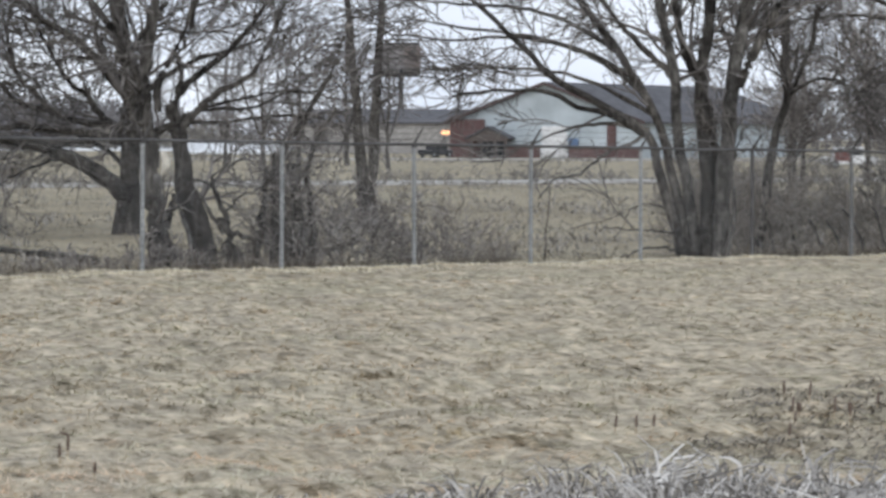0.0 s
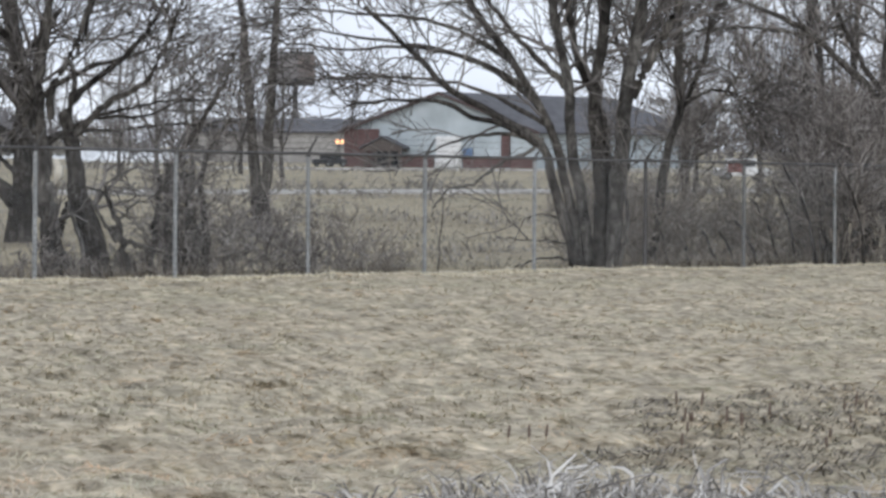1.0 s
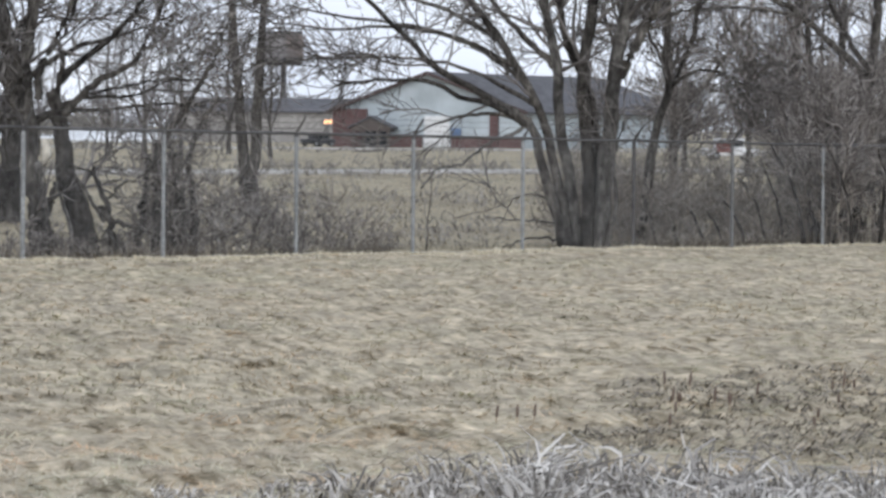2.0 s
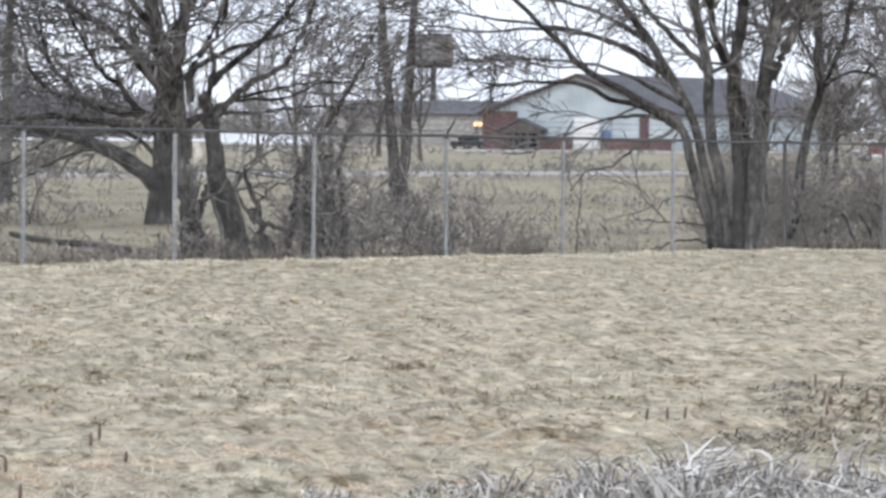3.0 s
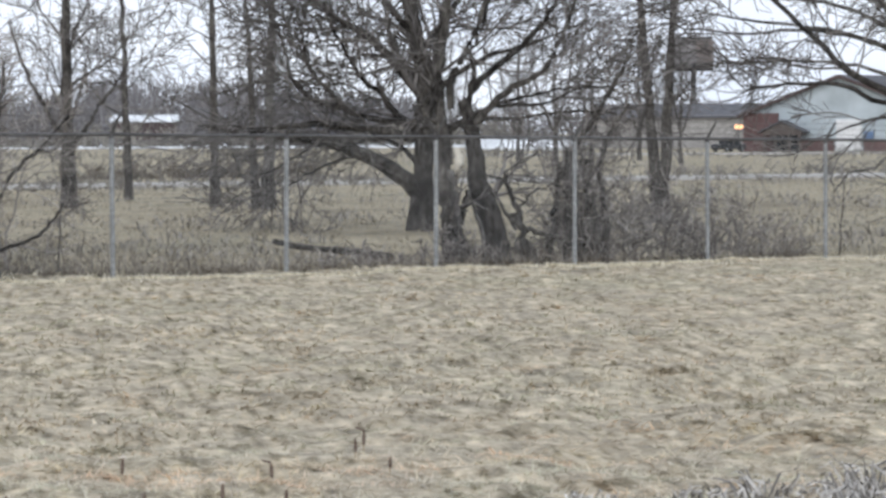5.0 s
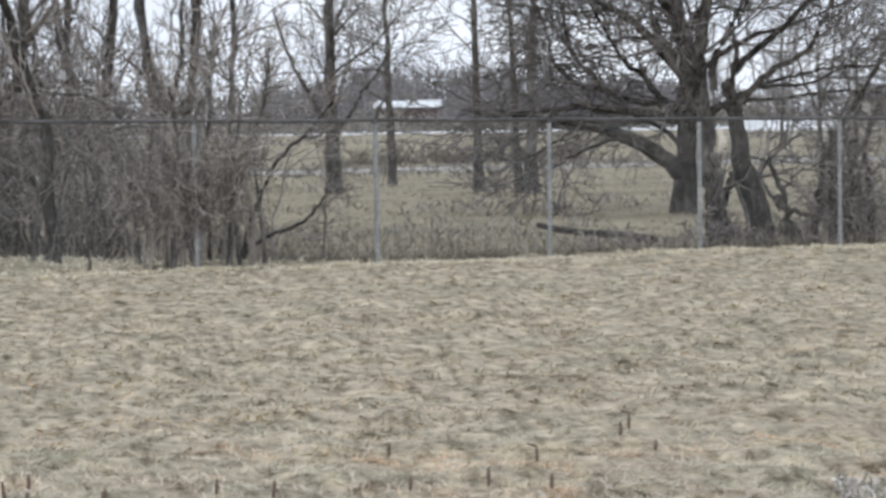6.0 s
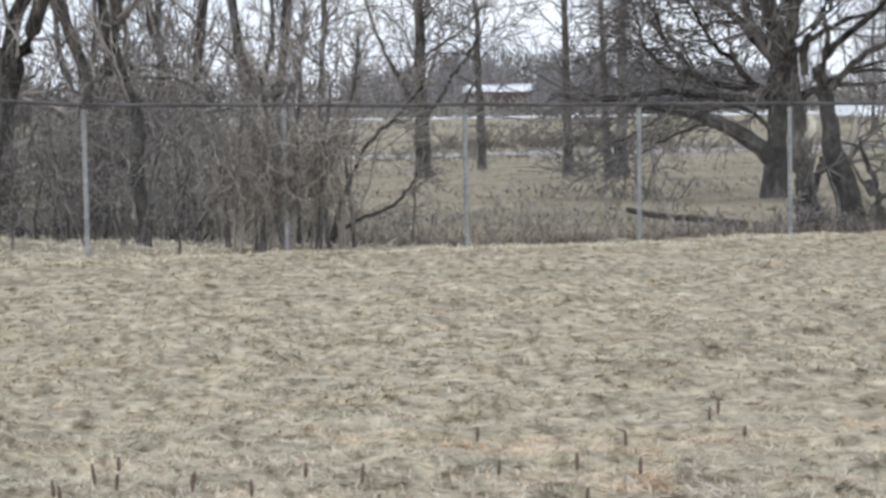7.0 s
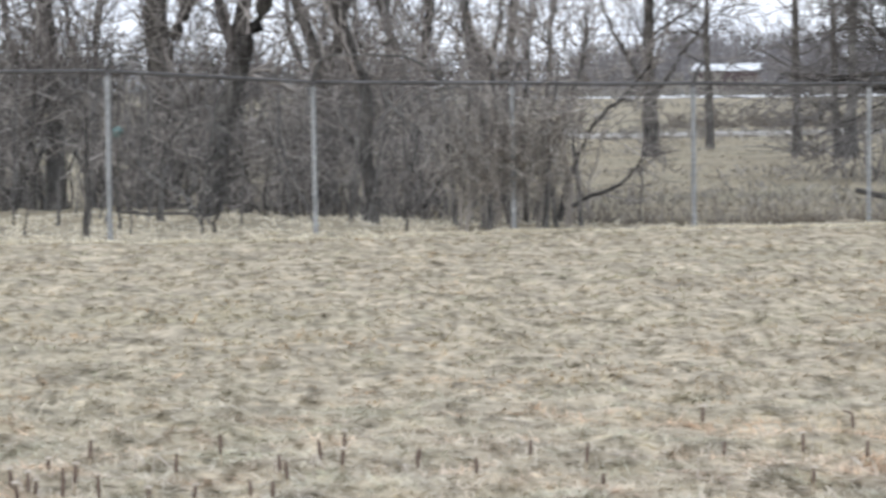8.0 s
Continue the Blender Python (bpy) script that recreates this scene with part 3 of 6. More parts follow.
def make_fence():
    rng = random.Random(4)
    fence = thing("chain_link_fence", fence_point(0, 0), "grey chain-link fence with steel posts and leaning barbed-wire arms", "fence")
    o = fence_point(0, 0)
    heads = []
    for s in POSTS:
        foot, head = fence_point(s, post_foot(s) - 0.25) - o, fence_point(s, post_head(s)) - o
        lean = Vector((FENCE_U[0], FENCE_U[1], 0)) * rng.uniform(-0.025, 0.025)
        foot -= lean
        bm = rod(bmesh.new(), foot, head - Vector((0, 0, 0.06)), 0.036, sides=12)
        post = part("post", bm, MAT_RAIL if s == 10.007 else MAT_ZINC_DULL if s == 11.045 else MAT_ZINC, fence)
        bm = rod(bmesh.new(), head - Vector((0, 0, 0.06)), head + Vector((0, 0, 0.015)), 0.043, 0.034, 12)
        part("post_cap", bm, MAT_RAIL, post)
        tip = head + Vector((-FENCE_N[0] * 0.24, -FENCE_N[1] * 0.24, 0.30))
        part("barb_arm", rod(bmesh.new(), head, tip, 0.026, 0.018, 6), MAT_RAIL, post, "leaning dark steel arm")
        heads.append((foot, head, tip))
    for (f0, h0, t0), (f1, h1, t1) in zip(heads, heads[1:]):
        bm = bmesh.new()
        mid = (h0 + h1) / 2 - Vector((0, 0, rng.uniform(0.0, 0.02)))
        rod(bm, h0, mid, 0.027, sides=8)
        rod(bm, mid, h1, 0.027, sides=8)
        part("top_rail", bm, MAT_RAIL, fence)
        # woven wire: two sets of slanting wires a mesh width apart
        bm = bmesh.new()
        lo, hi = 0.30, -0.03
        width = (h1 - h0).length
        tall = (h0.z - f0.z) - lo + hi
        rise, gap = 1.0, 0.066
        count = int((width + tall) / gap)
        P, R = [], []
        for sign in (1, -1):
            for n in range(count):
                a0 = n * gap - tall
                a, b = max(a0, 0), min(a0 + tall, width)
                if b - a < 0.02:
                    continue
                za, zb = a - a0, b - a0
                if sign < 0:
                    a, b = width - a, width - b
                line = []
                for along, height in ((a, za), (b, zb)):
                    u = along / width
                    line.append(f0.lerp(f1, u) + Vector((0, 0, lo + height)))
                P.append([list(p) for p in line])
        P = np.array(P)
        v, q = tubes(P, np.full(P.shape[:2], 0.0016), 3)
        bm.free()
        held("wire_mesh", np_mesh("wire_mesh", v, q), MAT_WIRE, fence)
        for k in (0.3, 0.62, 0.95):
            bm = bmesh.new()
            a, b = h0.lerp(t0, k), h1.lerp(t1, k)
            m = (a + b) / 2 - Vector((0, 0, rng.uniform(0.01, 0.05)))
            rod(bm, a, m, 0.0028, sides=4)
            rod(bm, m, b, 0.0028, sides=4)
            for j in range(1, 20):
                p = a.lerp(m, j / 10) if j < 10 else m.lerp(b, (j - 10) / 10)
                rod(bm, p - Vector((0.012, 0, 0.018)), p + Vector((0.012, 0, 0.018)), 0.002, sides=3)
            part("barbed_wire", bm, MAT_RAIL, fence)


make_fence()


# ---- trees behind the fence ----
def twigs(n1, l1, n2, l2, n3, l3, up=0.15, angle=(25, 62), start=0.35, tips=(0.014, 0.010, 0.008)):
    """Three orders of branches."""
    return (dict(n=n1, length=l1, angle=angle, start=start, up=up, k=9, thick=0.45, wander=0.15, tip_r=tips[0], tip=0.2, fall=0.4),
            dict(n=n2, length=l2, angle=(25, 65), start=0.15, up=up * 0.7, k=6, thick=0.7, wander=0.16, tip_r=tips[1], tip=0.3, fall=0.4),
            dict(n=n3, length=l3, angle=(25, 60), start=0.15, up=up * 0.5, k=4, thick=0.7, wander=0.13, tip_r=tips[2], tip=0.5, fall=0.4))


def clump_tree():
    """The many-stemmed tree close behind the fence, before the building."""
    x, y, z = 3.6, 58.88, -0.5
    limbs = [
        ([(0.07, 0, -0.1), (0.10, 0, 1.38), (0.04, 0, 2.27), (-0.06, 0, 3.0), (-0.02, 0, 3.74), (0.07, 0, 4.23), (0.15, 0, 6.6)], 0.145, 0.10),
        ([(-0.36, -0.2, -0.1), (-0.76, -0.2, 1.38), (-1.10, -0.2, 2.45), (-1.79, -0.2, 2.9), (-2.92, -0.25, 3.56), (-3.81, -0.3, 4.41), (-4.6, -0.3, 5.1)], 0.11, 0.04),
        ([(-0.26, 0, -0.1), (-0.53, 0, 1.38), (-0.90, 0, 2.75), (-1.15, 0, 3.25), (-1.69, 0.1, 4.13), (-2.24, 0.1, 4.82), (-3.1, 0.1, 6.2)], 0.10, 0.055),
        ([(-0.08, 0.1, -0.1), (-0.27, 0.1, 1.38), (-0.44, 0.1, 2.26), (-0.50, 0.1, 3.0), (-0.56, 0.1, 3.74), (-0.71, 0.2, 4.43), (-1.1, 0.2, 6.4)], 0.125, 0.08),
        ([(0.33, -0.1, -0.1), (0.39, -0.1, 1.39), (0.48, -0.1, 2.27), (0.52, -0.1, 3.0), (0.61, -0.1, 3.74), (0.72, -0.1, 4.23), (1.0, -0.1, 6.6)], 0.175, 0.12),
        ([(0.66, -0.15, 3.4), (0.99, -0.2, 4.03), (1.23, -0.2, 4.47), (1.42, -0.2, 4.87), (1.9, -0.3, 6.2)], 0.12, 0.06),
        ([(0.24, 0.3, -0.1), (0.27, 0.3, 1.38), (0.26, 0.3, 2.36), (0.10, 0.3, 3.11), (-0.30, 0.3, 3.94), (-0.47, 0.3, 4.6), (-0.6, 0.3, 6.2)], 0.10, 0.06),
        ([(-1.05, -0.2, 2.4), (-1.74, -0.35, 2.8), (-2.43, -0.4, 2.99), (-2.92, -0.45, 3.23), (-3.8, -0.5, 3.3), (-4.9, -0.5, 3.2)], 0.075, 0.018, 0.6),
        ([(-1.15, -0.2, 2.5), (-1.75, -0.3, 2.66), (-2.35, -0.4, 2.62), (-2.95, -0.5, 2.45), (-3.4, -0.5, 2.2)], 0.05, 0.012, 0.2),
        ([(-0.55, 0.1, 3.55), (-0.95, 0.15, 3.94), (-1.30, 0.2, 4.28), (-1.65, 0.2, 4.67), (-2.4, 0.2, 5.6)], 0.075, 0.03),
        ([(-1.2, 0.1, 3.3), (-2.1, 0.3, 3.95), (-3.2, 0.4, 4.35), (-4.4, 0.4, 4.5), (-5.9, 0.4, 4.75)], 0.06, 0.018, 0.8),
        ([(-1.06, -0.2, 2.59), (-1.33, -0.25, 2.3), (-1.83, -0.3, 2.14), (-2.11, -0.3, 1.94), (-2.43, -0.35, 1.64), (-2.86, -0.35, 1.58), (-3.05, -0.4, 1.4), (-3.21, -0.4, 1.19)], 0.045, 0.018, 0.0),
        ([(-0.5, -0.25, 0.53), (-1.21, -0.3, 0.58), (-1.98, -0.35, 0.63)], 0.022, 0.014, 0.08),
        ([(-0.65, -0.25, 0.98), (-1.16, -0.3, 1.08), (-1.45, -0.35, 0.95), (-1.54, -0.35, 0.67), (-1.75, -0.4, 0.45)], 0.018, 0.008, 0.0),
        ([(-0.42, -0.25, 0.18), (-1.04, -0.4, 0.24), (-1.64, -0.5, 0.06)], 0.025, 0.012, 0.15),
        ([(-1.3, 0, 3.55), (-2.4, 0.2, 4.1), (-3.6, 0.3, 4.35), (-5.0, 0.4, 4.3), (-6.6, 0.4, 4.5)], 0.05, 0.014, 0.4),
        ([(-1.0, 0.1, 2.85), (-2.2, 0.3, 3.5), (-3.6, 0.4, 3.75), (-5.2, 0.5, 3.7), (-6.6, 0.5, 3.6)], 0.05, 0.014, 0.3),
        ([(-1.65, 0.1, 4.1), (-3.0, 0, 4.8), (-4.6, -0.1, 5.0), (-6.5, -0.2, 5.1)], 0.055, 0.016, 0.4),
        ([(0.42, -0.25, 0.0), (0.62, -0.3, 0.9), (0.55, -0.3, 1.8), (0.75, -0.3, 2.5)], 0.06, 0.025, 0.3),
    ]
    return tree("clump_tree", (x, y, z), limbs, "large bare grey many-stemmed tree behind the fence", np.random.default_rng(21),
                orders=twigs(10, 2.6, 7, 1.3, 3, 0.65, up=0.02, start=0.45), category="tree", wobble=0.022, flare=0.02,
                # bark tones differ by stem; the back stem's dark bark paints in shaded gaps
                mat=(MAT_BARK_DARK, MAT_BARK, MAT_BARK, MAT_BARK_GREY, MAT_BARK_GREY, MAT_BARK, MAT_BARK_DARK), names=["trunk"] * 5 + ["limb"] + ["trunk"] + ["limb"] * 12)


clump_tree()


def torn_tree():
    """The broken, leaning tree at the fence, with torn pale wood."""
    x, y, z = -5.9, 51.66, -0.4
    limbs = [
        ([(-0.22, 0, -0.1), (-0.29, 0, 0.31), (-0.36, 0, 0.7), (-0.42, 0, 1.05), (-0.45, 0, 1.3)], 0.27, 0.10, 0.3),
        ([(-0.37, 0, 0.75), (-0.43, 0, 1.2), (-0.46, 0, 1.97), (-0.5, 0, 2.5), (-0.57, 0.1, 3.2), (-0.45, 0.1, 4.0), (-0.3, 0.1, 5.6)], 0.125, 0.05, 0.8),
        ([(0.47, 0, -0.1), (0.43, 0, 0.31), (0.39, 0, 0.66), (0.28, 0, 1.01), (0.13, 0, 1.45), (0.08, 0, 1.88), (0.03, 0, 2.3), (-0.14, 0, 2.85)], 0.245, 0.10, 0.3),
        ([(0.04, 0, 2.4), (0.43, 0, 2.81), (0.76, 0, 3.07), (1.28, -0.1, 3.33), (1.55, -0.1, 3.79), (1.71, -0.1, 4.12), (2.0, -0.2, 5.0)], 0.07, 0.03),
        ([(1.03, 0.05, 0.02), (0.93, 0, 0.36), (0.86, 0, 0.70), (0.82, 0, 1.01), (0.66, 0, 1.27), (0.61, 0, 1.58)], 0.085, 0.035, 0.1),
        ([(0.74, -0.02, 0.86), (0.89, 0, 0.66), (1.07, 0.02, 0.58), (1.33, 0.05, 0.50), (1.7, 0.1, 0.42)], 0.075, 0.02, 0.3),
        ([(-0.08, 0, 2.7), (0.09, 0.1, 3.13), (0.49, 0.1, 3.46), (0.95, 0.15, 3.83), (1.18, 0.2, 4.12), (1.7, 0.2, 5.0)], 0.075, 0.03),
        ([(-0.36, 0.1, 2.7), (-0.36, 0.1, 3.13), (-0.24, 0.15, 3.46), (-0.04, 0.2, 3.79), (0.12, 0.3, 4.18), (0.4, 0.3, 5.4)], 0.07, 0.03),
        ([(-0.02, 0, 2.8), (0.06, -0.1, 3.33), (0.04, -0.1, 3.66), (0.16, -0.1, 4.0), (0.5, -0.1, 5.0)], 0.05, 0.02),
        ([(-0.46, 0, 2.4), (-0.8, -0.2, 2.67), (-0.62, -0.2, 3.07), (-0.85, -0.3, 3.7), (-1.2, -0.3, 4.8)], 0.055, 0.02),
        ([(0.0, 0.1, 2.6), (0.5, 0.3, 2.75), (1.2, 0.4, 2.78), (1.9, 0.4, 3.05), (2.7, 0.4, 3.1)], 0.04, 0.012),
        ([(0.80, 0, 0.62), (0.54, -0.05, 1.01), (0.32, -0.05, 1.36), (0.2, 0, 1.55)], 0.035, 0.03, 0.0),
        ([(0.63, 0, 1.45), (0.45, -0.02, 1.50), (0.29, -0.05, 1.53)], 0.022, 0.014, 0.0),
        ([(-0.02, -0.25, 1.30), (-0.10, -0.28, 0.93), (-0.18, -0.28, 0.68), (-0.05, -0.25, 0.30)], 0.05, 0.06, 0.0),
        ([(0.85, 0, 1.0), (1.1, -0.1, 1.25), (1.35, -0.1, 1.35)], 0.02, 0.008, 0.3),
    ]
    top = tree("torn_tree", (x, y, z), limbs, "old bare split tree with leaning trunks and torn wood", np.random.default_rng(22),
               orders=twigs(7, 2.1, 6, 1.1, 3, 0.55, up=0.02, start=0.3), wobble=0.022, mat=(MAT_BARK_DARK, MAT_BARK),
               names=["trunk", "limb", "trunk", "limb", "snag", "snag"] + ["limb"] * 5 + ["snag"] * 4)
    rng = np.random.default_rng(2)
    for name, pts, r0, r1 in (("split_stem", [(0.01, -0.35, 1.30), (0.12, -0.36, 0.93), (0.23, -0.36, 0.63), (0.28, -0.33, 0.02)], 0.04, 0.032),
                              ("peeled_bark", [(-0.34, -0.2, 1.62), (-0.27, -0.24, 1.42), (-0.25, -0.24, 1.2), (-0.30, -0.22, 1.0)], 0.07, 0.05),
                              ("torn_wood", [(-0.19, -0.30, 1.98), (-0.15, -0.35, 1.84), (-0.16, -0.35, 1.70), (-0.20, -0.30, 1.58)], 0.085, 0.05)):
        line = curve(pts, 9, rng, 0.012)
        v, q = tubes(line[None], np.linspace(r0, r1, 9)[None] * (1 + rng.normal(0, 0.2, 9)), 7)
        held(name, np_mesh(name, v, q, smooth=True), MAT_HEART if name == "torn_wood" else MAT_BARK_PALE, top, "pale torn wood" if name == "torn_wood" else "pale bare wood")
    return top


torn_tree()


def broad_tree():
    """The big spreading tree further back in the field."""
    x, y, z = -10.07, 77.35, -0.6
    limbs = [
        ([(-0.06, 0, -0.1), (-0.01, 0, 1.28), (0.04, 0, 2.27), (0.07, 0, 3.36), (-0.01, 0, 4.34), (-0.26, 0, 5.33), (-0.5, 0, 7.8)], 0.32, 0.17, 0.5),
        ([(-0.06, 0, 0.9), (-0.81, -0.2, 1.58), (-1.6, -0.3, 1.97), (-2.2, -0.4, 2.21), (-2.9, -0.5, 2.34), (-3.7, -0.6, 2.45), (-5.0, -0.6, 2.7)], 0.26, 0.04, 0.35),
        ([(-0.05, 0, 3.5), (-0.61, -0.1, 4.15), (-1.11, -0.2, 4.74), (-1.7, -0.3, 5.18), (-2.3, -0.3, 5.52), (-3.2, -0.4, 6.3)], 0.15, 0.05),
        ([(0.16, 0, 3.0), (0.33, 0.1, 4.05), (0.38, 0.1, 4.94), (0.53, 0.2, 5.72), (0.9, 0.3, 7.4)], 0.14, 0.07, 0.6),
        ([(-0.1, 0, 2.35), (-1.5, -0.4, 2.61), (-2.6, -0.6, 2.71), (-3.7, -0.7, 2.65), (-4.8, -0.8, 2.55), (-5.8, -0.8, 2.7)], 0.13, 0.03, 0.35),
        ([(-0.02, 0, 2.5), (-0.61, 0.2, 2.86), (-1.01, 0.3, 3.35), (-1.6, 0.4, 3.85), (-2.0, 0.4, 4.44), (-2.6, 0.4, 5.6)], 0.11, 0.03),
        ([(-0.6, 0.2, 2.75), (-1.21, 0.3, 2.86), (-2.2, 0.4, 3.15), (-2.5, 0.5, 3.55), (-3.0, 0.5, 4.04), (-3.2, 0.6, 4.73), (-3.4, 0.6, 6.0)], 0.09, 0.03),
        ([(-1.9, 0.4, 3.05), (-3.2, 0.6, 3.54), (-3.6, 0.6, 4.04), (-3.75, 0.7, 4.73), (-4.2, 0.7, 5.8)], 0.07, 0.02, 0.5),
        ([(-1.6, -0.3, 1.97), (-2.7, -0.7, 1.57), (-3.4, -0.9, 1.17), (-4.5, -1.0, 0.80)], 0.045, 0.014, 0.3),
        ([(-0.01, 0, 4.3), (0.18, 0.1, 4.94), (0.68, 0.2, 5.53), (0.98, 0.2, 6.02), (1.6, 0.2, 7.2)], 0.11, 0.04, 0.5),
        ([(-0.03, 0, 1.5), (-0.41, 0.2, 1.95), (-0.91, 0.3, 2.27), (-1.6, 0.4, 2.56), (-2.6, 0.5, 2.6)], 0.08, 0.02),
        ([(-2.6, -0.5, 2.3), (-3.2, -0.8, 1.9), (-3.9, -1.0, 1.5), (-4.8, -1.1, 1.35)], 0.035, 0.014, 0.3),
        ([(0.1, 0, 3.3), (0.9, -0.3, 4.0), (1.9, -0.4, 4.5), (3.0, -0.5, 4.8), (4.2, -0.5, 5.3)], 0.10, 0.025, 0.4),
        ([(0.12, 0, 2.1), (1.0, -0.2, 2.7), (2.0, -0.2, 3.2), (3.1, -0.3, 3.5), (4.4, -0.3, 3.7)], 0.08, 0.02, 0.4),
        ([(0.1, 0, 2.5), (1.2, 0.3, 2.8), (2.4, 0.5, 2.85), (3.7, 0.6, 3.0), (5.0, 0.6, 3.0)], 0.07, 0.02, 0.4),
        ([(-0.2, 0, 5.0), (-0.9, 0.2, 5.8), (-1.3, 0.3, 6.6), (-1.6, 0.3, 7.8)], 0.11, 0.04),
    ]
    return tree("broad_tree", (x, y, z), limbs, "big old bare field tree with stout trunk, wide limbs", np.random.default_rng(23),
                orders=twigs(18, 3.3, 7, 1.7, 3, 0.9, up=0.02, tips=(0.018, 0.013, 0.010), start=0.25), wobble=0.03, mat=(MAT_BARK_DARK,))


broad_tree()


def pole_tree(at, height, r, lean, seed, label, low=0.22, n=26, length=2.3, angle=(45, 75), up=0.12, mat=None, forks=()):
    rng = np.random.default_rng(seed)
    n, low = int(n * 1.1), low + 0.05
    pts = [(0, 0, 0), (lean[0] * 0.15, lean[1] * 0.2, height * 0.2), (lean[0] * 0.45, lean[1] * 0.5, height * 0.5), (lean[0] * 0.8, lean[1], height * 0.8), (lean[0], lean[1], height)]
    at = (at[0], at[1], at[2] - 0.15)
    return tree("field_tree", at, [(pts, r, r * 0.25)] + list(forks), label, rng, mat=mat, wobble=0.03, group="straight trees in the field", flare=0.35,
                orders=(dict(n=n, length=length, angle=angle, start=low, up=up, k=8, thick=0.36, wander=0.11, tip_r=0.018, tip=0.2, fall=0.5),
                        dict(n=6, length=length * 0.5, angle=(30, 65), start=0.15, up=up * 0.5, k=5, thick=0.6, wander=0.16, tip_r=0.014, tip=0.4),
                        dict(n=4, length=length * 0.26, angle=(30, 65), start=0.1, up=0.1, k=3, thick=0.7, wander=0.16, tip_r=0.011, tip=0.5)))


def gz(x, y):
    return float(ground_z(x, y)) - 0.04


pole_tree((-25.3, 100.3, -0.6), 12.5, 0.25, (-0.2, 0.2), 31, "tall bare tree with a straight dark trunk in the field", 0.15, 27, 4.0, (35, 65),
          forks=[([(-0.02, 0, 2.3), (-0.5, -0.1, 3.0), (-1.0, -0.2, 4.0), (-1.5, -0.2, 5.0), (-2.0, -0.2, 6.6)], 0.10, 0.035, 0.3), ([(0.02, 0, 2.2), (0.55, 0.1, 2.8), (1.0, 0.2, 3.6), (1.6, 0.2, 4.3), (2.3, 0.2, 5.6)], 0.08, 0.03, 0.3)])
pole_tree((-26.1, 112.7, -0.6), 12.0, 0.165, (-0.4, 0.2), 32, "slim bare tree with a straight trunk in the field", 0.15, 29, 3.4, (35, 68))
pole_tree((-20.3, 100.8, -0.6), 12.0, 0.17, (-0.25, 0.2), 33, "slim bare tree with a straight trunk in the field", 0.14, 28, 3.2, (40, 75))
pole_tree((-18.4, 98.1, -0.6), 11.5, 0.14, (-0.5, 0.2), 34, "slim bare tree leaning beside a thicker one", 0.25, 8, 2.2)
pole_tree((-17.9, 97.6, -0.6), 12.0, 0.21, (0.3, 0.2), 35, "bare tree with a pale stout trunk in the field", 0.25, 10, 2.4, mat=MAT_BARK_PALE)
pole_tree((-4.35, 84.9, -0.6), 12.0, 0.18, (-1.1, 0.2), 36, "tall bare twin tree leaning slightly in the field", 0.2, 16, 2.3)
pole_tree((-4.22, 84.6, -0.6), 12.5, 0.185, (0.75, 0.2), 37, "tall bare twin tree standing close to its neighbour", 0.2, 16, 2.3)


def side_tree():
    x, y, z = 5.1, 63.8, -0.62
    limbs = [
        ([(-0.05, 0, 0), (0.05, 0, 0.6), (0.21, 0, 1.79), (0.36, 0, 2.6), (0.58, 0, 3.3), (0.50, 0, 4.06), (0.54, 0, 4.87), (0.6, 0, 6.2)], 0.13, 0.045),
        ([(0.58, 0, 3.25), (0.88, 0.1, 3.91), (1.11, 0.1, 4.47), (1.19, 0.1, 5.04), (1.7, 0.1, 6.0)], 0.065, 0.03),
        ([(0.6, 0, 3.35), (0.85, -0.1, 3.6), (1.2, -0.1, 3.75), (1.69, -0.2, 3.71), (2.1, -0.2, 3.5)], 0.045, 0.015),
        ([(0.50, 0, 3.95), (0.18, 0.1, 4.47), (0.05, 0.1, 4.95), (0.13, 0.1, 5.52)], 0.045, 0.02),
    ]
    return tree("young_tree", (x, y, z), limbs, "young dark bare tree beside the many-stemmed one", np.random.default_rng(25),
                orders=twigs(12, 1.8, 8, 1.0, 4, 0.5, up=0.1, start=0.5), wobble=0.02)


side_tree()


